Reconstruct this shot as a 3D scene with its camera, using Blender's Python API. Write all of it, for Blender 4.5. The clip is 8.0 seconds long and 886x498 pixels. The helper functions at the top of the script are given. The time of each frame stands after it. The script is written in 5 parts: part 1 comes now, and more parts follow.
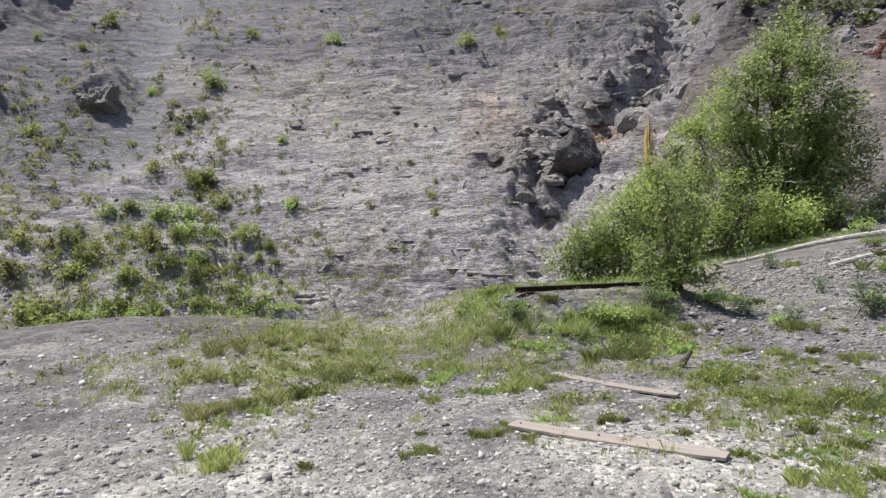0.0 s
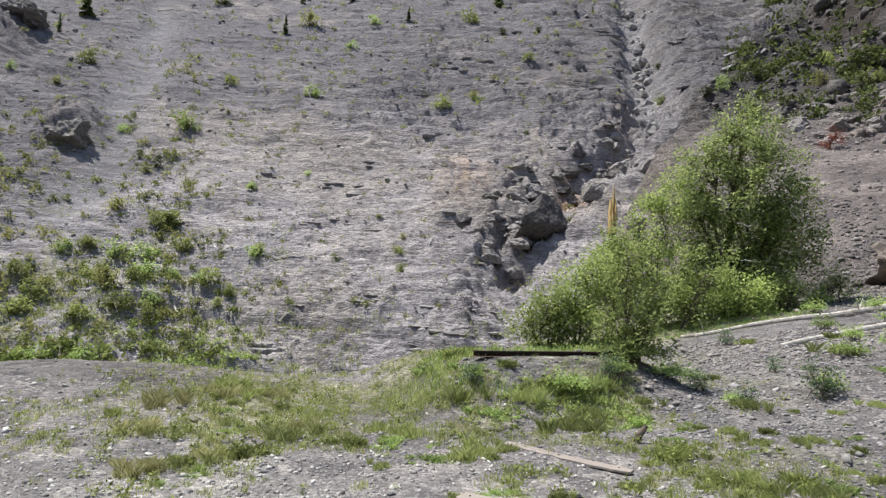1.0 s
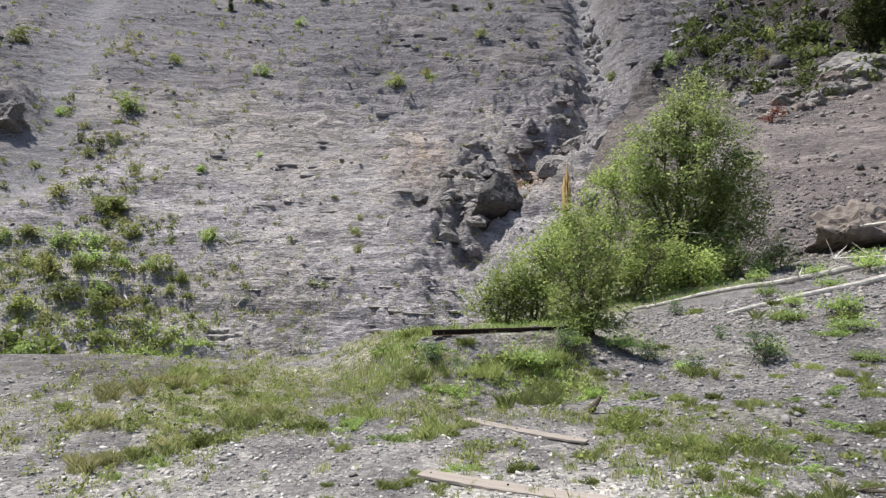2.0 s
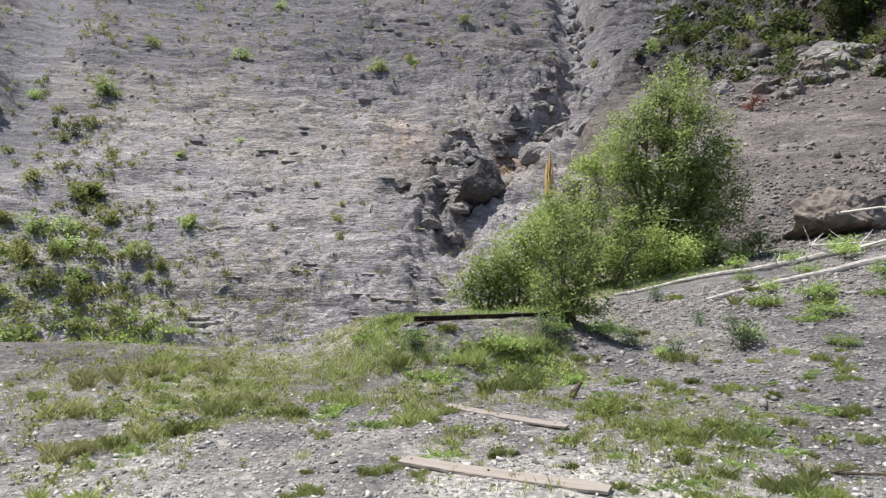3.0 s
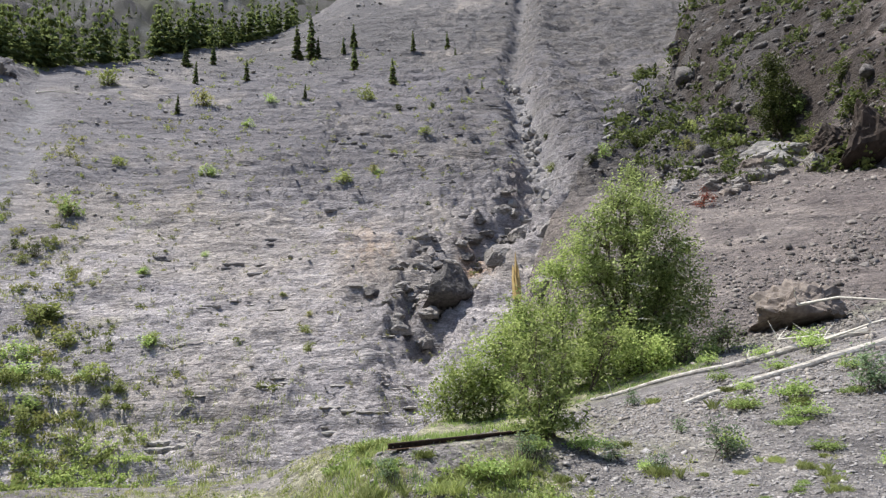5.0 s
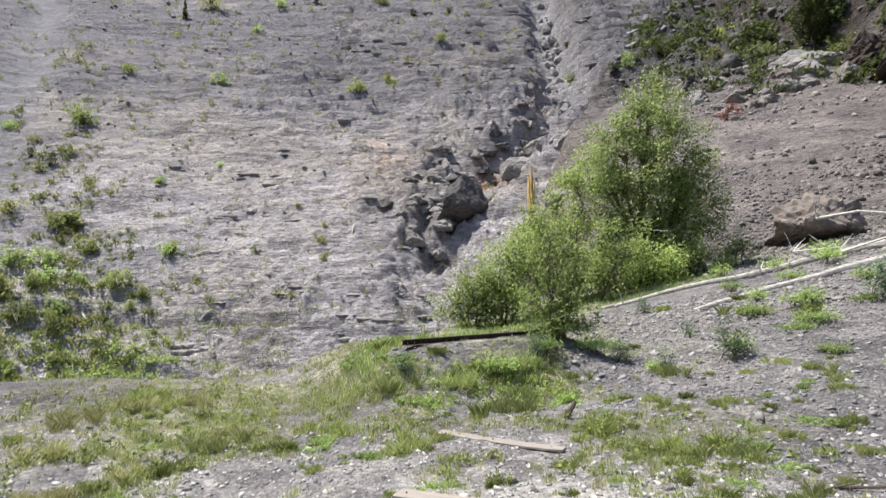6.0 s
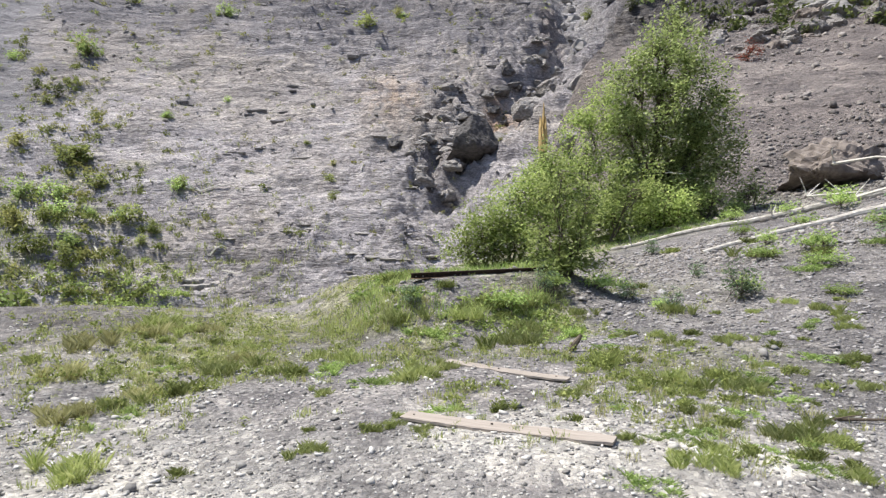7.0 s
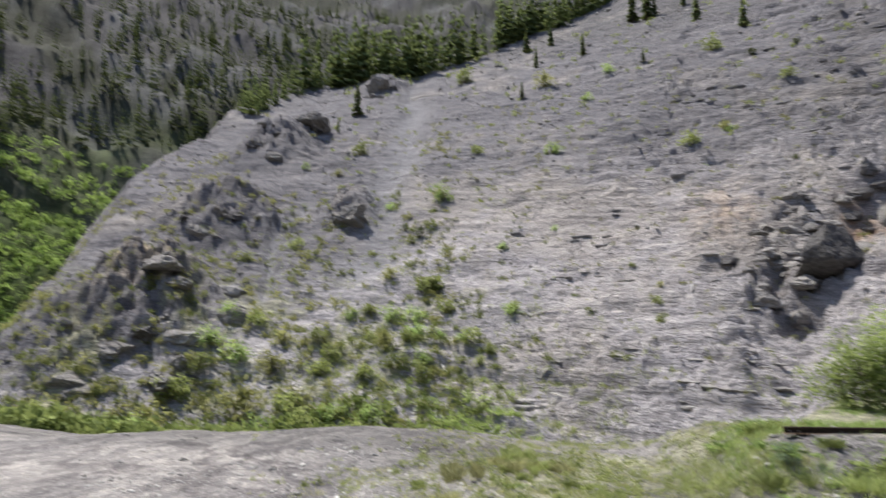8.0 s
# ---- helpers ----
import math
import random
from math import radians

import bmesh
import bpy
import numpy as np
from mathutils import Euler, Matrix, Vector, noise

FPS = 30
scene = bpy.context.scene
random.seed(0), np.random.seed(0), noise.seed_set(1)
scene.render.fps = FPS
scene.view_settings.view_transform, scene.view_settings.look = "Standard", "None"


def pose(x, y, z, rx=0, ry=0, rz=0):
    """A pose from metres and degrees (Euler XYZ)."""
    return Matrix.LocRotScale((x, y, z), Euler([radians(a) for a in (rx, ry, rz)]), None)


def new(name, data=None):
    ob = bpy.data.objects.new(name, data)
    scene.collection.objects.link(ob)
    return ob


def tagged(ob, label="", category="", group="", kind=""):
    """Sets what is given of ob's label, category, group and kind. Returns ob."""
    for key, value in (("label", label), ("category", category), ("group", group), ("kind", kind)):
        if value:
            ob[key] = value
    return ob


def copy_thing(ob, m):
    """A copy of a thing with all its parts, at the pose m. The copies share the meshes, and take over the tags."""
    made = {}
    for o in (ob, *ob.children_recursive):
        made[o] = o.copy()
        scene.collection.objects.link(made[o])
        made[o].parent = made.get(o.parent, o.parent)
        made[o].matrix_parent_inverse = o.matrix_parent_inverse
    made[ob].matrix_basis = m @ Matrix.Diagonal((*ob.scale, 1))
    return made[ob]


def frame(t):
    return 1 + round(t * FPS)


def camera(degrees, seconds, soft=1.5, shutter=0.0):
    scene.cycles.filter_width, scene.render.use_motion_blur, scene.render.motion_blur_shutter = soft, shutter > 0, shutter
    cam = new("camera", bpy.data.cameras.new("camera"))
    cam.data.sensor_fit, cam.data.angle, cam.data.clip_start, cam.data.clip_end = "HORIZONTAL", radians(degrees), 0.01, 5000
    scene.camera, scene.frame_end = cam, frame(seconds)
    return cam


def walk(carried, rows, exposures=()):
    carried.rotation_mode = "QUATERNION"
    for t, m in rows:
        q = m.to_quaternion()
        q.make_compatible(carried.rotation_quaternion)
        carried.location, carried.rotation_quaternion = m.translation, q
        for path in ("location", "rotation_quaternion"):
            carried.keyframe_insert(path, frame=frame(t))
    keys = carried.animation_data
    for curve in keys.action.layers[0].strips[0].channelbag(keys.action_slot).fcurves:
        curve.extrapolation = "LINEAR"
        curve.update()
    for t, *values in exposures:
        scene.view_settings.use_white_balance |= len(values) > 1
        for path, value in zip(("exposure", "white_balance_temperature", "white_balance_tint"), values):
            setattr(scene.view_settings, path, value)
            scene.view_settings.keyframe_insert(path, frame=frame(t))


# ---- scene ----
cam = camera(71.5, 8.0, soft=1.3, shutter=0.2)
PATH = [
    (0, pose(-0.045, -0.093, 1.451, 89.062, 1.304, 11.221)),
    (0.5, pose(-0.025, -0.057, 1.460, 92.724, 2.034, 10.823)),
    (1, pose(-0.016, -0.033, 1.484, 94.383, -2.094, 7.900)),
    (1.5, pose(0.009, -0.041, 1.482, 92.866, -1.339, 7.438)),
    (1.7, pose(0.007, -0.062, 1.505, 92.955, -0.786, 5.111)),
    (2.8, pose(0.012, -0.041, 1.489, 90.682, -0.071, 3.175)),
    (3, pose(0.020, -0.016, 1.493, 91.307, -0.323, 2.481)),
    (3.5, pose(0.000, 0.000, 1.500, 91.000, -1.200, -0.021)),
    (4, pose(-0.019, 0.040, 1.586, 93.409, 0.703, -1.085)),
    (4.5, pose(0.017, 0.052, 1.693, 98.942, 2.039, -1.233)),
    (4.7, pose(0.009, 0.032, 1.721, 100.891, 2.472, -0.535)),
    (5.8, pose(-0.003, 0.070, 1.591, 95.823, 2.066, 0.625)),
    (6, pose(-0.009, 0.082, 1.550, 92.866, 1.786, 1.093)),
    (6.5, pose(-0.014, 0.112, 1.484, 88.829, -0.184, 0.899)),
    (7, pose(-0.027, 0.102, 1.455, 87.460, 0.670, 1.854)),
    (7.5, pose(-0.135, 0.065, 1.525, 91.563, 0.198, 12.987)),
    (7.8, pose(-0.233, -0.025, 1.633, 95.431, -0.517, 22.553)),
    (8, pose(-0.299, -0.085, 1.705, 98.763, -0.128, 31.051)),
]
walk(cam, PATH, exposures=[(0, 0.36), (0.5, 0.38), (2.8, 0.42), (4.7, 0.54), (6.0, 0.63), (6.5, 0.66), (7.1, 0.60), (7.6, 0.48), (8.0, 0.50)])

# ---- world, sun, exposure ----
SUN_TO = Vector((-0.42, 0.08, 1.0)).normalized()
world = bpy.data.worlds.new("world")
scene.world = world
world.use_nodes = True
wn = world.node_tree.nodes
sky = wn.new("ShaderNodeTexSky")
sky.sky_type = 'NISHITA'
sky.sun_disc = False
sky.sun_elevation = math.asin(SUN_TO.z)
sky.sun_rotation = math.atan2(SUN_TO.x, SUN_TO.y)
world.node_tree.links.new(sky.outputs["Color"], wn["Background"].inputs["Color"])
wn["Background"].inputs["Strength"].default_value = 0.15
sun = new("sun", bpy.data.lights.new("sun", "SUN"))
sun.data.energy = 4.8
sun.data.angle = radians(0.53)
sun.data.color = (1.0, 0.95, 0.86)
sun.matrix_world = Matrix.Translation((0, 0, 80)) @ SUN_TO.to_track_quat("Z", "Y").to_matrix().to_4x4()


# ---- materials ----
def node_mat(name, rough=0.85):
    m = bpy.data.materials.new(name)
    m.use_nodes = True
    nt = m.node_tree
    b = nt.nodes["Principled BSDF"]
    b.inputs["Roughness"].default_value = rough
    b.inputs["Specular IOR Level"].default_value = 0.25
    return m, nt, b


def add_noise(nt, vec, scale, detail=6.0, rough=0.6):
    n = nt.nodes.new("ShaderNodeTexNoise")
    n.inputs["Scale"].default_value = scale
    n.inputs["Detail"].default_value = detail
    n.inputs["Roughness"].default_value = rough
    nt.links.new(vec, n.inputs["Vector"])
    return n.outputs["Fac"]


def ramp(nt, fac, stops):
    r = nt.nodes.new("ShaderNodeValToRGB")
    els = r.color_ramp.elements
    while len(els) < len(stops):
        els.new(0.5)
    for e, (p, c) in zip(els, stops):
        e.position, e.color = p, (*c, 1)
    nt.links.new(fac, r.inputs["Fac"])
    return r.outputs["Color"]


def mix(nt, kind, fac, a, b):
    n = nt.nodes.new("ShaderNodeMix")
    n.data_type, n.blend_type = 'RGBA', kind
    for sock, v in ((n.inputs["Factor"], fac), (n.inputs[6], a), (n.inputs[7], b)):
        if isinstance(v, (int, float)):
            sock.default_value = v
        elif isinstance(v, tuple):
            sock.default_value = (*v, 1)
        else:
            nt.links.new(v, sock)
    return n.outputs[2]


def bump(nt, b, height, strength, dist):
    n = nt.nodes.new("ShaderNodeBump")
    n.inputs["Strength"].default_value = strength
    n.inputs["Distance"].default_value = dist
    nt.links.new(height, n.inputs["Height"])
    nt.links.new(n.outputs["Normal"], b.inputs["Normal"])


def coords(nt, scale=(1, 1, 1)):
    g = nt.nodes.new("ShaderNodeTexCoord")
    mp = nt.nodes.new("ShaderNodeMapping")
    mp.inputs["Scale"].default_value = scale
    nt.links.new(g.outputs["Object"], mp.inputs["Vector"])
    return mp.outputs["Vector"]


def cells(nt, vec, scale, low, high):
    """Broken chips: each cell its own tone, with its distance from the middle for relief."""
    v = nt.nodes.new("ShaderNodeTexVoronoi")
    v.inputs["Scale"].default_value = scale
    nt.links.new(vec, v.inputs["Vector"])
    sep = nt.nodes.new("ShaderNodeSeparateColor")
    nt.links.new(v.outputs["Color"], sep.inputs["Color"])
    tone = ramp(nt, sep.outputs["Red"], [(0.0, (low, low, low * 1.02)), (0.75, (1, 1, 1)), (1.0, (high, high * 0.99, high * 0.97))])
    return tone, v.outputs["Distance"]


def total(nt, terms):
    """The weighted sum of heights."""
    out = None
    for sock, w in terms:
        n = nt.nodes.new("ShaderNodeMath")
        n.operation = 'MULTIPLY_ADD'
        n.inputs[1].default_value = w
        nt.links.new(sock, n.inputs[0])
        if out is None:
            n.inputs[2].default_value = 0.0
        else:
            nt.links.new(out, n.inputs[2])
        out = n.outputs[0]
    return out


def terrain_material():
    m, nt, b = node_mat("ground_rock", 0.95)
    a = nt.nodes.new("ShaderNodeAttribute")
    a.attribute_name = "soil"
    flat = coords(nt)
    layered = coords(nt, (0.35, 0.35, 1.6))
    beds = coords(nt, (0.28, 0.28, 1.5))
    big = ramp(nt, add_noise(nt, layered, 0.9, 8, 0.65), [(0.3, (0.7, 0.7, 0.72)), (0.7, (1.15, 1.14, 1.12))])
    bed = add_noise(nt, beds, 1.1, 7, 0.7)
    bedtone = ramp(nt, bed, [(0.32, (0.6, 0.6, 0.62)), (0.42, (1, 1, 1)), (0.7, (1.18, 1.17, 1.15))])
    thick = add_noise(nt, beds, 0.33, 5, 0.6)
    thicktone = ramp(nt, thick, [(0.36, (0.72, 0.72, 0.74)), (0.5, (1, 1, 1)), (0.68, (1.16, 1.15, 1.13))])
    fine = ramp(nt, add_noise(nt, flat, 7.0, 8, 0.7), [(0.32, (0.68, 0.67, 0.69)), (0.52, (1, 1, 1)), (0.7, (1.2, 1.19, 1.17))])
    chip, d1 = cells(nt, flat, 30.0, 0.58, 1.5)
    lump, d2 = cells(nt, coords(nt, (0.8, 0.8, 1.5)), 4.0, 0.66, 1.26)
    # thin dark lines paint the shade of bedding cracks; colour only, no relief
    crevice = add_noise(nt, coords(nt, (0.16, 0.16, 2.2)), 1.3, 5, 0.6)
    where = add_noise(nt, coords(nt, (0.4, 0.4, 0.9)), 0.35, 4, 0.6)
    crevice_shade = ramp(nt, crevice, [(0.455, (1, 1, 1)), (0.485, (0.55, 0.54, 0.56)), (0.50, (0.5, 0.49, 0.51)), (0.53, (1, 1, 1))])
    crevice_shade = mix(nt, 'MIX', ramp(nt, where, [(0.46, (0, 0, 0)), (0.58, (1, 1, 1))]), (1.0, 1.0, 1.0), crevice_shade)
    c = mix(nt, 'MULTIPLY', 1.0, a.outputs["Color"], big)
    for layer, k in ((fine, 0.9), (chip, 0.8), (lump, 0.8), (bedtone, 0.65), (thicktone, 0.75), (crevice_shade, 0.9)):
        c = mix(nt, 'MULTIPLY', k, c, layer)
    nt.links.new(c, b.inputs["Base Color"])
    h = total(nt, [(add_noise(nt, layered, 2.4, 10, 0.7), 1.0), (bed, 0.55), (thick, 1.3), (d2, -0.22), (d1, -0.03)])
    bump(nt, b, h, 1.0, 0.4)
    return m


def speckled(name, dark, light, scale, rough=0.85, bump_d=0.01, stretch=(1, 1, 1), rand=0.25):
    """A two-tone mottled surface with fine relief, varied from object to object and island to island."""
    m, nt, b = node_mat(name, rough)
    v = coords(nt, stretch)
    f = add_noise(nt, v, scale, 8, 0.65)
    c = ramp(nt, f, [(0.3, dark), (0.7, light)])
    oi = nt.nodes.new("ShaderNodeObjectInfo")
    ge = nt.nodes.new("ShaderNodeNewGeometry")
    s = nt.nodes.new("ShaderNodeMath")
    s.operation = 'ADD'
    nt.links.new(oi.outputs["Random"], s.inputs[0])
    nt.links.new(ge.outputs["Random Per Island"], s.inputs[1])
    k = nt.nodes.new("ShaderNodeMapRange")
    k.inputs["From Max"].default_value = 2.0
    k.inputs["To Min"].default_value = 1 - rand
    k.inputs["To Max"].default_value = 1 + rand
    nt.links.new(s.outputs[0], k.inputs["Value"])
    c = mix(nt, 'MULTIPLY', 1.0, c, k.outputs["Result"])
    nt.links.new(c, b.inputs["Base Color"])
    bump(nt, b, f, 0.9, bump_d)
    return m


def leafy(name, dark, light, glow=0.35, rand=0.3, gloss=0.12):
    """Thin leaves: diffuse and let-through light, each island its own tone."""
    m, nt, b = node_mat(name, 0.7)
    b.inputs["Specular IOR Level"].default_value = gloss
    ge = nt.nodes.new("ShaderNodeNewGeometry")
    oi = nt.nodes.new("ShaderNodeObjectInfo")
    c = ramp(nt, ge.outputs["Random Per Island"], [(0.0, dark), (1.0, light)])
    k = nt.nodes.new("ShaderNodeMapRange")
    k.inputs["To Min"].default_value = 1 - rand
    k.inputs["To Max"].default_value = 1 + rand
    nt.links.new(oi.outputs["Random"], k.inputs["Value"])
    c = mix(nt, 'MULTIPLY', 1.0, c, k.outputs["Result"])
    nt.links.new(c, b.inputs["Base Color"])
    t = nt.nodes.new("ShaderNodeBsdfTranslucent")
    nt.links.new(c, t.inputs["Color"])
    x = nt.nodes.new("ShaderNodeMixShader")
    x.inputs["Fac"].default_value = glow
    nt.links.new(b.outputs["BSDF"], x.inputs[1])
    nt.links.new(t.outputs["BSDF"], x.inputs[2])
    nt.links.new(x.outputs["Shader"], nt.nodes["Material Output"].inputs["Surface"])
    return m


M_GROUND = terrain_material()
M_STONE = speckled("grey_stone", (0.15, 0.145, 0.142), (0.36, 0.35, 0.335), 9.0, rand=0.45)
M_SCREE = speckled("brown_grey_stone", (0.12, 0.11, 0.105), (0.3, 0.275, 0.255), 5.0, rand=0.5)
M_PALE = speckled("pale_stone", (0.36, 0.35, 0.33), (0.62, 0.6, 0.57), 12.0, rand=0.3)
M_ROCK = speckled("cliff_rock", (0.14, 0.13, 0.125), (0.42, 0.395, 0.375), 3.2, bump_d=0.4, stretch=(1, 1, 2.2))
M_BROWNROCK = speckled("brown_rock", (0.11, 0.09, 0.08), (0.3, 0.26, 0.23), 3.0, bump_d=0.06)
M_RUST = speckled("rusty_steel", (0.012, 0.008, 0.006), (0.05, 0.03, 0.02), 25.0, 0.7, 0.004)
M_BOARD = speckled("weathered_board", (0.23, 0.2, 0.175), (0.38, 0.338, 0.3), 14.0, 0.9, 0.003, (0.15, 3, 3), 0.1)
M_BARK = speckled("white_bark", (0.2, 0.18, 0.155), (0.64, 0.61, 0.56), 7.0, 0.9, 0.02, (1, 1.5, 1.5), 0.1)
M_DARKBARK = speckled("brown_bark", (0.06, 0.05, 0.04), (0.16, 0.13, 0.1), 9.0, 0.9, 0.01)
M_DEADWOOD = speckled("bleached_wood", (0.48, 0.455, 0.41), (0.8, 0.77, 0.7), 8.0, 0.9, 0.01)
M_SPLIT = speckled("split_yellow_wood", (0.42, 0.27, 0.1), (0.72, 0.55, 0.27), 5.0, 0.85, 0.02, (2, 2, 0.2))
M_LEAF = leafy("tree_leaves", (0.085, 0.125, 0.032), (0.43, 0.5, 0.21), 0.45)
M_LEAFY = leafy("young_leaves", (0.19, 0.29, 0.07), (0.49, 0.6, 0.24), 0.55)
M_SHRUB = leafy("shrub_leaves", (0.14, 0.178, 0.05), (0.37, 0.41, 0.15), 0.45)
M_GRASS = leafy("grass_blades", (0.24, 0.3, 0.08), (0.56, 0.59, 0.28), 0.5)
M_DRY = leafy("dry_grass", (0.3, 0.3, 0.12), (0.58, 0.56, 0.31), 0.5)
M_BLUE = leafy("grey_green_leaves", (0.11, 0.17, 0.09), (0.26, 0.34, 0.2))
M_PINE = leafy("pine_needles", (0.05, 0.072, 0.026), (0.16, 0.19, 0.072), 0.3, 0.3, 0.0)
M_JUNIPER = leafy("dark_evergreen_leaves", (0.035, 0.05, 0.018), (0.15, 0.18, 0.06), 0.3)
M_FOOT = leafy("dense_scrub_leaves", (0.08, 0.11, 0.03), (0.28, 0.33, 0.11), 0.4)
M_MEADOW = leafy("meadow_brush_leaves", (0.13, 0.205, 0.045), (0.38, 0.5, 0.15), 0.5)
M_WILLOW = leafy("willow_leaves", (0.17, 0.245, 0.06), (0.52, 0.6, 0.24), 0.55)
M_RED = leafy("dead_red_leaves", (0.13, 0.035, 0.025), (0.28, 0.09, 0.06))


# ---- the lie of the land ----
def hash2(ix, iy, seed):
    h = (ix * 374761393 + iy * 668265263 + seed * 974634533) & 0xFFFFFFFF
    h = ((h ^ (h >> 13)) * 1274126177) & 0xFFFFFFFF
    return ((h ^ (h >> 16)) & 0xFFFF) / 65535.0


def value_noise(x, y, seed=0):
    xi, yi = np.floor(x), np.floor(y)
    u, v = x - xi, y - yi
    xi, yi = xi.astype(np.int64), yi.astype(np.int64)
    u, v = u * u * (3 - 2 * u), v * v * (3 - 2 * v)
    a, b = hash2(xi, yi, seed), hash2(xi + 1, yi, seed)
    c, d = hash2(xi, yi + 1, seed), hash2(xi + 1, yi + 1, seed)
    return (a + (b - a) * u) * (1 - v) + (c + (d - c) * u) * v


def fbm(x, y, seed=0, octaves=5, gain=0.5):
    """Layered noise from -1 to 1."""
    total, amp, norm = 0.0, 1.0, 0.0
    for k in range(octaves):
        total = total + amp * value_noise(x * 2.03 ** k + 17.1 * k, y * 2.03 ** k - 9.7 * k, seed + k)
        norm += amp
        amp *= gain
    return total / norm * 2 - 1


def ridged(x, y, seed=0, octaves=4):
    return 1 - np.abs(fbm(x, y, seed, octaves)) * 2


def smooth(a, b, v):
    t = np.clip((v - a) / (b - a), 0, 1)
    return t * t * (3 - 2 * t)


def smax(a, b, k):
    m = np.maximum(a, b)
    return m + k * np.log(np.exp((a - m) / k) + np.exp((b - m) / k))


def gully_x(y):
    return np.interp(y, [40, 55, 60.4, 69, 75, 80, 84, 92, 104, 129, 164, 277], [-3, -1.7, 0.4, 4.4, 8, 13, 15.6, 16.8, 18.2, 20.2, 24, 50])


def chute_x(y):
    """The pale scree runnel down the left of the slope."""
    return np.interp(y, [44, 51, 59, 69, 83, 100, 128, 150], [-43, -45, -47.7, -51.9, -61, -68.6, -86.3, -101]) + 1.2 * np.sin(y * 0.23)


def runnel_x(y):
    """A lesser runnel beside the crags."""
    return np.interp(y, [44, 48, 55.6, 67, 75], [-50, -52.9, -59.7, -66.3, -70]) + 0.7 * np.sin(y * 0.4)


# rocky knobs on the slope: plan place, half widths, height
CRAGS = [(-58, 70, 4, 5, 3.2), (-92, 90, 8, 7, 4.0), (-75, 60, 10, 8, 3.0), (-60, 36, 9, 8, 4.0), (-5, 50, 3.5, 3, 1.6), (3, 61, 4, 4, 1.5), (-13, 49, 6, 3, 1.2), (-87, 82, 6, 6, 3.4), (-71, 58, 6, 5, 3.0), (-100, 133, 8, 5, 3.2), (-90, 79, 6, 7, 2.5), (-61, 40, 7, 5, 3.0), (-66, 44, 5, 4, 2.5)]


def bump_at(x, y, cx, cy, rx, ry):
    return np.exp(-((x - cx) / rx) ** 2 - ((y - cy) / ry) ** 2)


